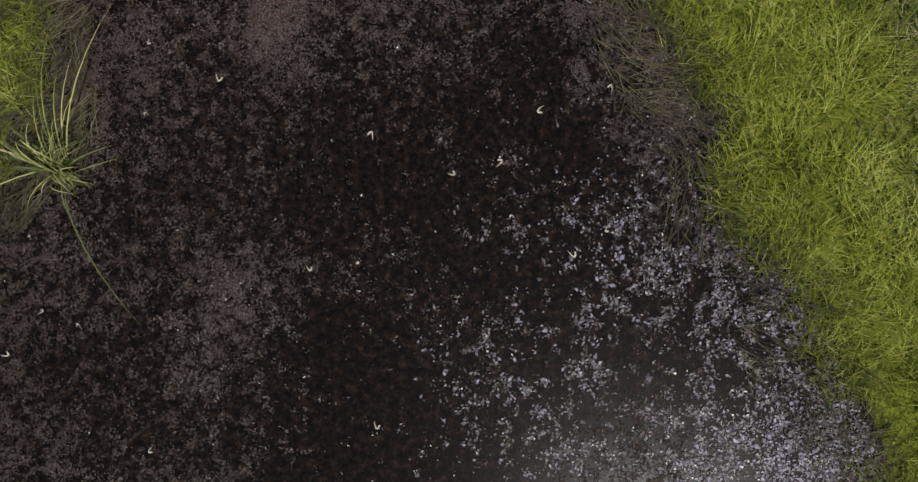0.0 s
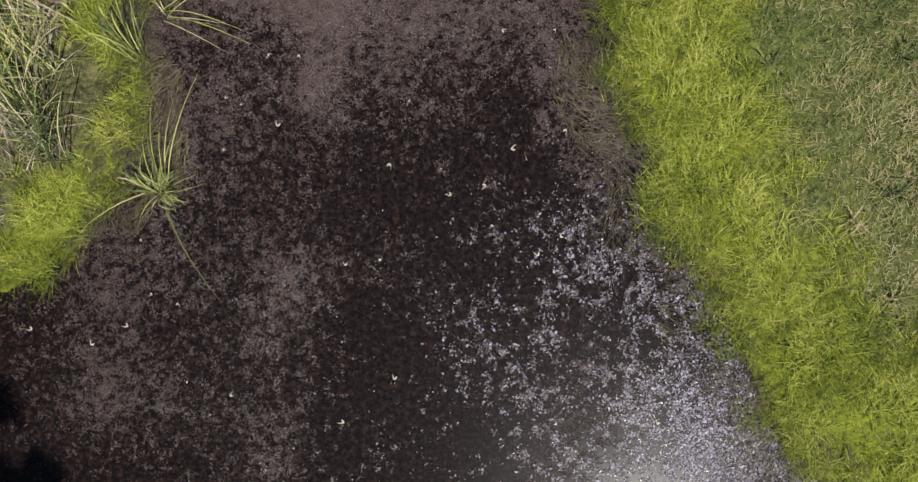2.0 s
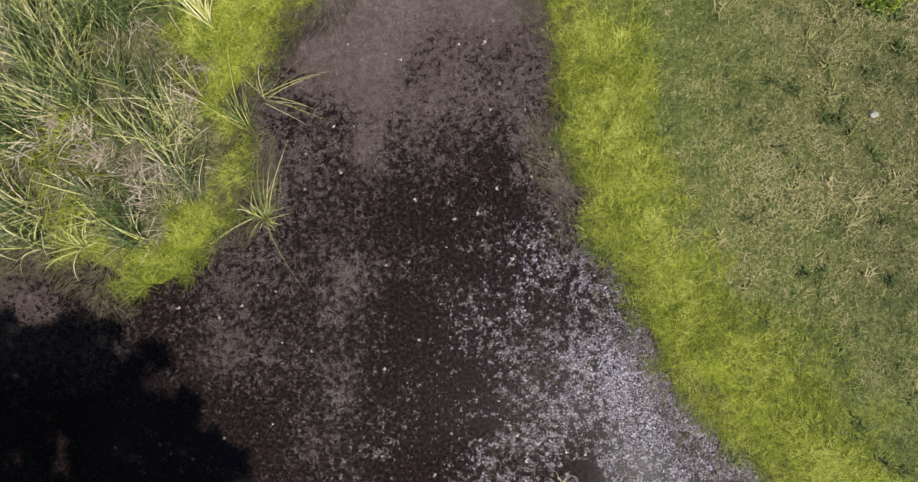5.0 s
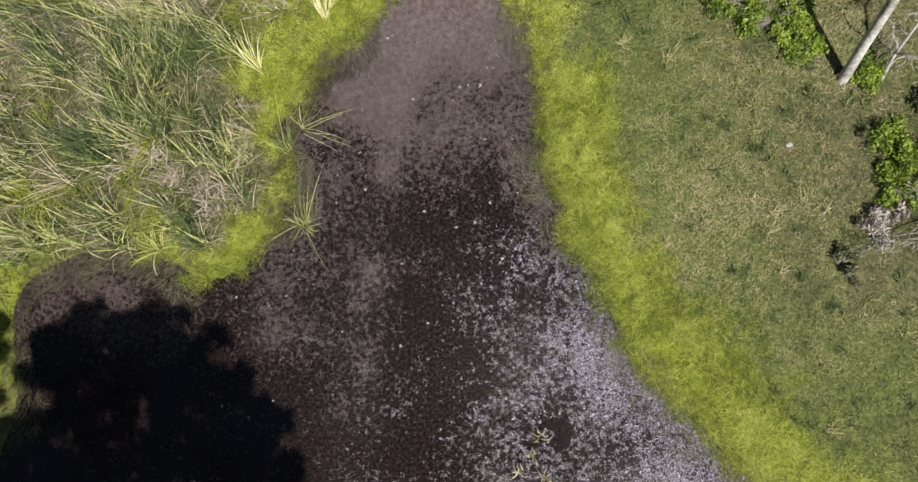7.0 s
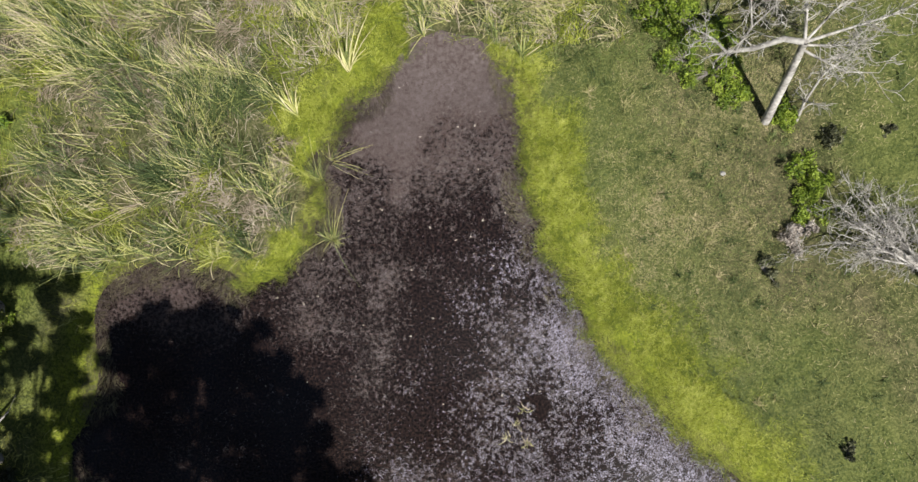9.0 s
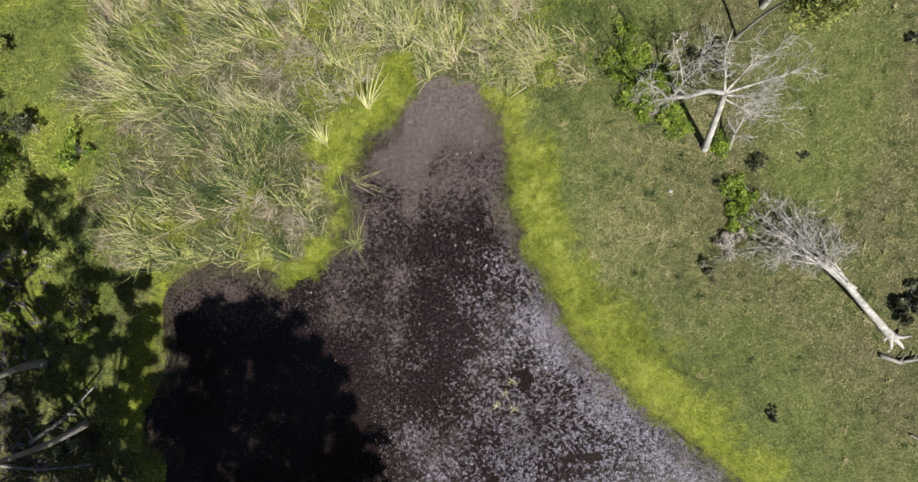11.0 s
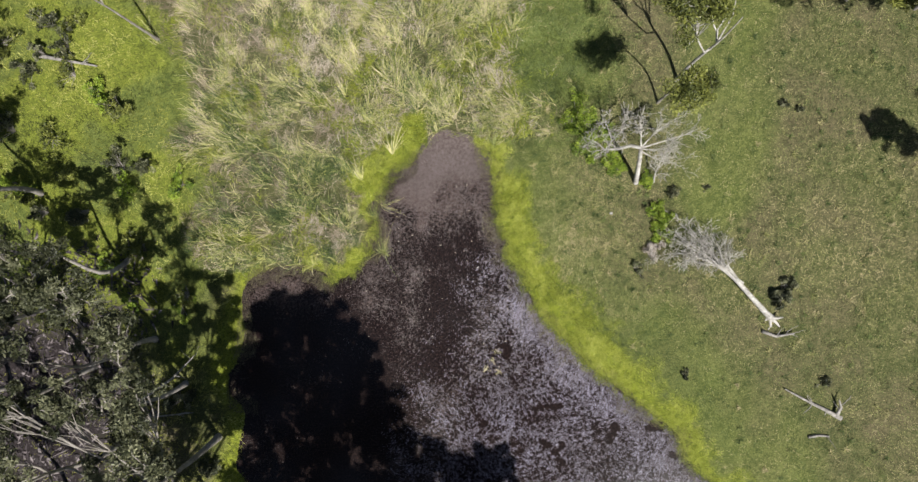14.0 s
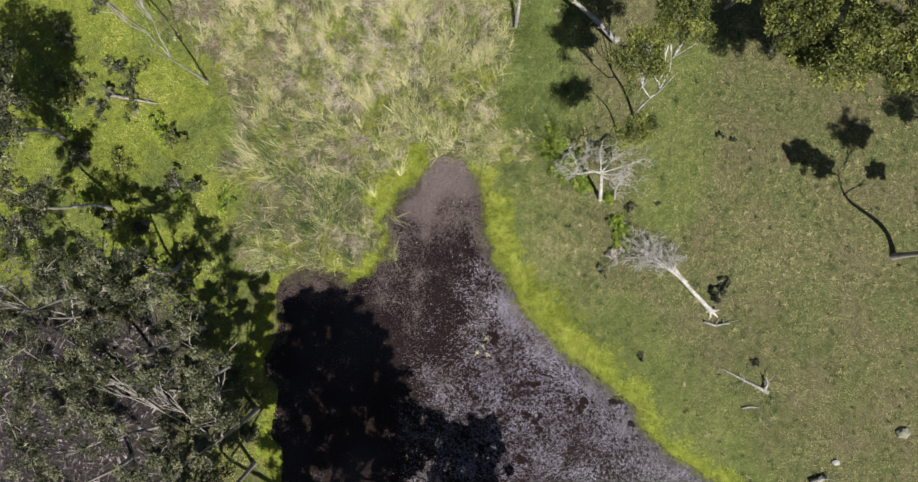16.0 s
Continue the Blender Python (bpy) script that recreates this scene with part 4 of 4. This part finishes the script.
pad_tree("gum_tree", -18.5, -4.5, 12, [(-17.2, -0.6, 10, 1.7), (-14.7, -3, 10, 1.5), (-20.2, -3.3, 10.5, 1.6), (-16.5, -3.2, 8.5, 1.3)], WOOD, lean=(-0.5, 0.5))
pad_tree("gum_tree", -20.5, -10.5, 12.5, [(-21.2, -7.3, 10.5, 1.7), (-19.3, -8.6, 11, 1.6), (-16.2, -9.6, 9.5, 1.5), (-23.9, -10.6, 10.5, 1.8), (-18.5, -12.3, 10, 1.6)], WOOD)
pad_tree("gum_tree", -24, -2.5, 12, [(-22.9, 0.4, 10.5, 1.8), (-24.5, -4.3, 10, 1.9), (-26.5, -1, 11, 1.8), (-21.5, -1.5, 9, 1.4)], WOOD)
pad_tree("gum_tree", -16.6, -7.2, 11, [(-14.9, -6.3, 9, 1.2), (-17, -5.8, 9.5, 1.5), (-15.3, -8.4, 8.5, 1.2)], WOOD)
pad_tree("gum_tree", -22.3, -6.2, 12, [(-21.8, -5.2, 9.5, 1.5), (-23.5, -7, 10, 1.6), (-20.4, -6.2, 9, 1.3)], WOOD)
pad_tree("gum_tree", -28.2, -2, 12, [(-28, -0.5, 10, 1.8), (-29.5, -3, 10, 1.8), (-27, -3, 9, 1.5)], WOOD)
pad_tree("gum_tree", -24, -14, 12, [(-23, -13, 10, 1.9), (-25.5, -14, 10.5, 1.9), (-22, -15.5, 10, 1.8), (-27, -12, 10, 1.8)], WOOD)
pad_tree("gum_tree", -20, 0.5, 11, [(-19.2, 1.0, 8.5, 1.2), (-21.2, 1.2, 9, 1.3), (-20.4, -0.8, 9, 1.2)], WOOD)
pad_tree("gum_tree", -14.6, -10.5, 14, [(-12.3, -4.9, 12.5, 1.3), (-12.1, -7.4, 12.5, 1.4), (-12.4, -11, 12.5, 1.7), (-14.9, -10.8, 12.5, 1.7), (-15.8, -5.4, 12.5, 0.8), (-18.6, -5.0, 12.5, 0.8)], WOOD, clumps=18, per=90, girth=0.6)
pad_tree("gum_tree", -27.5, -7.5, 13, [(-27, -6, 11, 2.2), (-25.5, -8.5, 10, 1.8), (-29, -9, 11, 2)], WOOD)
pad_tree("gum_tree", -25.5, 4.5, 12, [(-24.6, 4.8, 9.5, 1.6), (-26.5, 6, 10.5, 1.8), (-25, 2.8, 10, 1.4)], WOOD)
pad_tree("gum_tree", -28.5, 9.5, 13, [(-26.0, 9, 11, 2.2), (-27, 7, 11, 2.4), (-26.5, 11, 11.5, 2.4), (-25.4, 10.4, 11, 1.8), (-26.2, 9.2, 11, 2.0), (-28.5, 9, 11, 2.4), (-29, 12.5, 11, 2.4), (-26.2, 12, 10.5, 2.0), (-30.5, 10.5, 11, 2.4)], WOOD, clumps=30, per=95, size=0.12)
pad_tree("gum_tree", -18, 13.8, 11, [(-20.5, 16.5, 9, 1.0), (-18.5, 17.5, 9.5, 1.1)], "thin bare gum sapling with few leaves", per=40, girth=0.35)
pad_tree("gum_tree", -14.8, -14.5, 12, [(-15.5, -13.8, 10, 1.6), (-13.2, -15, 10, 1.5), (-16.5, -16, 10, 1.7)], WOOD)
# gum bark darkened for the south trees, shade put into its colour
SHADY = surface("shade_toned_bark", (0.03, 0.026, 0.022), (0.14, 0.125, 0.11), 2.0, 14, 0.9, 0.5)
SOUTH = "tall spreading gum tree at the south end of the pond"
for bx, by, shades in ((-8.2, -19.5, ((-11.2, -3.4, 17.5, 1.7), (-8.3, -3.4, 17.5, 1.9), (-10.5, -6.3, 16.5, 2.2), (-12.6, -8.6, 15, 2), (-7.6, -6.2, 18, 2.2))),
                       (-3.6, -20.5, ((-6.0, -5.3, 18, 1.7), (-5.4, -8.0, 17.5, 2.2), (-7.6, -9.8, 16.5, 2.4), (-4.4, -10.8, 16, 2.2))),
                       (-7.0, -22.5, ((-10.2, -10.6, 17, 2.4), (-12.4, -12.8, 16, 2.2), (-8.2, -13.6, 15, 2.4), (-6.0, -13.2, 16, 1.8), (-11, -15.8, 14, 2.2))),
                       (2.6, -22.0, ((-1.8, -12.4, 16, 2.0), (0.8, -12.6, 16.5, 1.7), (2.5, -12.2, 16, 1.3), (2.4, -14.6, 16, 1.7), (1.6, -16.8, 15, 1.9), (-4.2, -14.2, 15, 2.4), (0.2, -15.6, 15, 2.3))),
                       (-18.0, -20.0, ((-17.6, -5.2, 14, 1.6), (-16.8, -8.0, 14, 1.7), (-19.6, -7.6, 14, 1.8), (-18.5, -13.0, 14, 2.0), (-21, -14.5, 14, 2.2), (-16.4, -11.0, 13, 1.8), (-15.2, -6.6, 15, 1.2))),
                       (-12.6, -18.8, ((-12.0, -3.0, 17.5, 0.9), (-12.9, -5.2, 17, 1.4), (-14.3, -3.4, 17, 0.7), (-9.4, -2.5, 17.5, 1.0), (-13.7, -2.6, 17, 1.0), (-13.8, -8.2, 17, 1.1), (-14.4, -1.0, 17, 0.9), (-15.8, -3.0, 17, 1.0), (-14.4, -4.6, 17, 0.9), (-15.6, -6.6, 16, 1.1), (-14.2, -9, 16.5, 1.6), (-13.6, -6.6, 17, 1.0), (-16.8, -8.5, 16, 1.5)))):
    pads = [(sx + pz * sun_way.x / sun_way.z, sy + pz * sun_way.y / sun_way.z, pz, pr) for sx, sy, pz, pr in shades]
    sparse = bx < -12
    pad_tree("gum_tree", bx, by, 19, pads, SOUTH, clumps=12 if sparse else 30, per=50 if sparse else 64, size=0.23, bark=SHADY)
EDGE = "dense olive-green tree at the meadow's edge"
pad_tree("edge_tree", 22.8, 15.4, 11, [(22.8, 12.1, 9, 1.9), (22.2, 13.0, 10, 2.0), (21.0, 14.8, 9.5, 1.5), (19.6, 15.2, 9.5, 1.6), (20.6, 13.4, 8.5, 1.5)], EDGE, OLIVE, 31, 160, 0.108, puff=0.25, girth=0.4)
pad_tree("edge_tree", 26.6, 14.8, 11, [(25.2, 12.4, 9, 2), (27.4, 12.5, 9, 2), (26.4, 14.4, 10, 2.2), (24.4, 13.4, 9.5, 2), (28.6, 13.4, 9.5, 2)], EDGE, OLIVE, 31, 160, 0.108, puff=0.25, girth=0.4)
pad_tree("edge_tree", 31.6, 14.6, 11, [(30.3, 12.8, 9, 2), (32.4, 12.6, 9.5, 2), (31, 14, 10, 2.2)], EDGE, OLIVE, 31, 160, 0.108, puff=0.25, girth=0.4)
pad_tree("edge_tree", 19.6, 18.5, 11, [(17.4, 16.8, 9, 1.2), (20, 17.8, 9.5, 2), (17.6, 18.6, 9, 1.6), (22.5, 17, 9.5, 2)], EDGE, OLIVE, 29, 150, 0.108, puff=0.25, girth=0.4)
pad_tree("gum_tree", 36.0, 6.0, 12, [(35.2, 6.6, 10, 1.6), (37, 6.2, 10.5, 1.8), (37, 8.1, 11, 1.8)], "gum tree with dark foliage beside the meadow", clumps=20, per=110)
EAST = [(28.1, 10.0, 15, 1.4), (28.8, 9.6, 15, 0.9), (26.0, 7.4, 13, 1.15), (25.1, 8.2, 13.4, 1.0), (24.3, 8.6, 13.6, 0.85), (30.0, 7.0, 12, 0.7)]
pad_tree("gum_tree", 31.3, 0.7, 15, [(sx + pz * sun_way.x / sun_way.z, sy + pz * sun_way.y / sun_way.z, pz, pr) for sx, sy, pz, pr in EAST],
         "tall open-crowned gum tree with rounded leaf pads", clumps=20, per=120, girth=0.6)
pad_tree("leaning_tree", 13.1, 10.9, 11, [(11.5, 12.4, 8, 1.7), (12.0, 13.3, 8.4, 1.3), (14.1, 14.7, 9, 1.5), (13.2, 15.2, 9, 1.3)],
         "leaning pale-trunked tree with a green crown", OLIVE, 30, 170, 0.085, lean=(0.5, 0.9), girth=0.42, bark=DEADWOOD, puff=0.3)
pad_tree("leaning_tree", 12.0, 9.6, 9.5, [(11.2, 8.6, 8, 1.3), (11.9, 9.0, 7.6, 0.9)], "slender sapling with a small sparse olive crown", OLIVE, 24, 120, 0.075, girth=0.3, puff=0.3)


# ---- reed clumps at the water's edge ----
def reed_leaf(base, tip, rise, width):
    """One arching strap leaf with a folded midrib."""
    base, tip = np.array(base, float), np.array(tip, float)
    ctrl = base * 0.62 + tip * 0.38 + np.array([*rng.normal(0, 0.06, 2), rise])
    us = np.linspace(0, 1, 8)[:, None]
    p = (1 - us) ** 2 * base + 2 * us * (1 - us) * ctrl + us ** 2 * tip
    t = np.gradient(p, axis=0)
    side = np.cross(t, (0, 0, 1.0))
    side /= np.linalg.norm(side, axis=1)[:, None] + 1e-9
    w = width * 0.5 * np.array([0.7, 1, 1, 0.95, 0.85, 0.65, 0.4, 0.05])[:, None]
    v = np.concatenate([p - side * w, p - np.array([0, 0, 0.25]) * w, p + side * w])
    q = [(a * 8 + i, a * 8 + i + 1, a * 8 + 9 + i, a * 8 + 8 + i) for a in (0, 1) for i in range(7)]
    return v, np.array(q)


def reed_clump(x, y, tips, extra, way, spread, length, tones, label, width=0.03, name="reed_clump"):
    z = max(0.0, float(height(np.array([x]), np.array([y]))[0]))
    clump = tagged(new(name), label, "reeds", "reed clumps at the water's edge")
    clump.location = (x, y, z)
    ends = [(tx - x, ty - y, rng.uniform(0.04, 0.25), 0.3 * math.hypot(tx - x, ty - y)) for tx, ty in tips]
    for _ in range(extra):
        a, r = way + rng.normal(0, spread), length * rng.uniform(0.45, 1.0)
        up = rng.uniform(0.1, 0.6) * length
        ends.append((math.cos(a) * r * 0.8, math.sin(a) * r * 0.8, up, up * 0.8 + 0.25))
    for ex, ey, ez, rise in ends:
        root = (rng.normal(0, 0.05), rng.normal(0, 0.05), -0.05)
        v, q = reed_leaf(root, (ex, ey, ez), rise, width * rng.uniform(0.7, 1.3))
        tone = float(np.clip(rng.normal(tones - 0.06, 0.22), 0, 1))
        part("leaf", mesh("leaf", v, q, REED, np.full(len(v), tone)), clump)
    return clump


reed_clump(-4.35, 0.79, ((-3.73, 2.7), (-3.64, 0.94), (-3.88, 1.3), (-4.04, 0.46), (-3.35, -0.94), (-5.52, 0.17), (-4.62, 2.3), (-4.5, 2.4), (-4.2, 2.1), (-4.9, 1.3), (-3.85, 0.62),
                         (-4.1, 1.7), (-4.7, 1.7), (-4.35, 1.9), (-3.75, 1.1)), 40, 1.4, 1.5, 0.75, 0.36, "grey-green reed tuft with bent straw stems in the shallows", 0.0135)
reed_clump(-4.5, 0.85, (), 22, 2.5, 0.45, 0.75, 0.2, "grey-green grassy tuft leaning over the bank", 0.013)
reed_clump(-4.3, 0.78, (), 12, -0.4, 0.4, 0.5, 0.3, "short stiff green tuft dipping into the water", 0.012)
reed_clump(-4.78, 2.89, ((-5.46, 4.32), (-5.83, 4.07), (-6.33, 3.83), (-5.21, 5.06), (-4.64, 4.56), (-5.0, 4.6), (-5.6, 4.6), (-5.3, 4.9), (-4.9, 3.9)), 14, 2.0, 0.5, 1.3, 0.36, "upright clump of green reeds on the bank", 0.014)
reed_clump(-4.44, 3.58, ((-2.81, 4.2), (-2.88, 3.02), (-3.53, 5.07), (-3.1, 4.25), (-3.0, 3.2), (-3.3, 2.9), (-3.9, 4.5), (-2.95, 4.1), (-3.4, 3.4), (-3.2, 3.25), (-3.6, 4.4)), 8, 0.6, 0.7, 1.0, 0.45, "pale reed tuft drooping over the mud", 0.012)
reed_clump(2.38, 7.19, ((3.98, 7.82), (1.96, 8.5), (2.17, 9.08), (2.6, 8.9), (3.22, 8.23), (1.8, 7.9)), 16, 1.5, 0.6, 1.4, 0.35, "clump of dark green reeds with one long bent stem")
reed_clump(1.5, 7.7, ((1.2, 9.2), (1.7, 9.3), (0.9, 8.9)), 16, 1.7, 0.6, 1.5, 0.3, "clump of dark green reeds at the pond's tip")
reed_clump(-3.79, 6.81, ((-2.93, 8.93), (-3.3, 9.0), (-3.7, 9.0), (-2.7, 8.4), (-4.3, 8.8)), 20, 1.4, 0.5, 1.6, 0.6, "fan of yellow-green reeds on the bank")
reed_clump(-1.1, 8.05, ((-1.86, 9.13), (-0.6, 9.2), (-1.7, 7.2), (-2.0, 7.6)), 16, 2.0, 0.8, 1.2, 0.5, "reed clump bending over the pond's tip")
reed_clump(-5.6, 5.2, ((-6.2, 6.9), (-5.9, 7.1)), 18, 1.9, 0.4, 1.5, 0.5, "yellow-green reed clump behind the bank")
for gx0, gy0 in ((-10.9, 0.15), (-9.7, 0.1), (-12.2, 0.05), (-8.6, 0.1), (-11.6, 0.3)):
    reed_clump(gx0, gy0, (), 20, 2.0, 1.3, 1.3, 0.42, "olive and straw reed clump at the inlet's edge", 0.022)
reed_clump(-13.3, 0.4, (), 20, 3.0, 1.5, 1.3, 0.55, "loose reed clump in the bank's shade")
for gx0, gy0 in ((2.2, -5.7), (2.5, -5.2), (1.9, -6.3), (2.6, -6.4)):
    reed_clump(gx0, gy0, (), 9, 1.6, 1.6, 0.5, 0.8, "sparse straw-coloured stems standing in the water", 0.018)

# ---- leaves afloat on the pond ----
v, q = reed_leaf((-0.05, 0, 0), (0.05, 0.012, 0.004), 0.012, 0.022)
PALE = surface("pale_leaf", (0.42, 0.36, 0.28), (0.72, 0.66, 0.56), 20, 90, 0.6, 0)
afloat = mesh("fallen_leaf", v, q, PALE)
spots = [(-0.89, 1.17), (0.0, 0.8), (-1.55, -0.25), (1.05, 1.5), (-3.4, 2.3), (-4.1, -0.95), (-2.6, 1.9)]
while len(spots) < 44:
    fx, fy = rng.uniform(-8, 4.5), rng.uniform(-6, 7)
    if bank(np.array([fx]), np.array([fy]))[0] < -0.4:
        spots.append((fx, fy))
for fx, fy in spots:
    ob = new("fallen_leaf", afloat)
    ob.matrix_world = pose(fx, fy, 0.022, rng.uniform(-8, 8), rng.uniform(-8, 8), rng.uniform(0, 360)) @ Matrix.Scale(rng.uniform(0.45, 0.95), 4)
    tagged(ob, "pale dry gum leaf floating on the pond", "leaf", "gum leaves afloat")
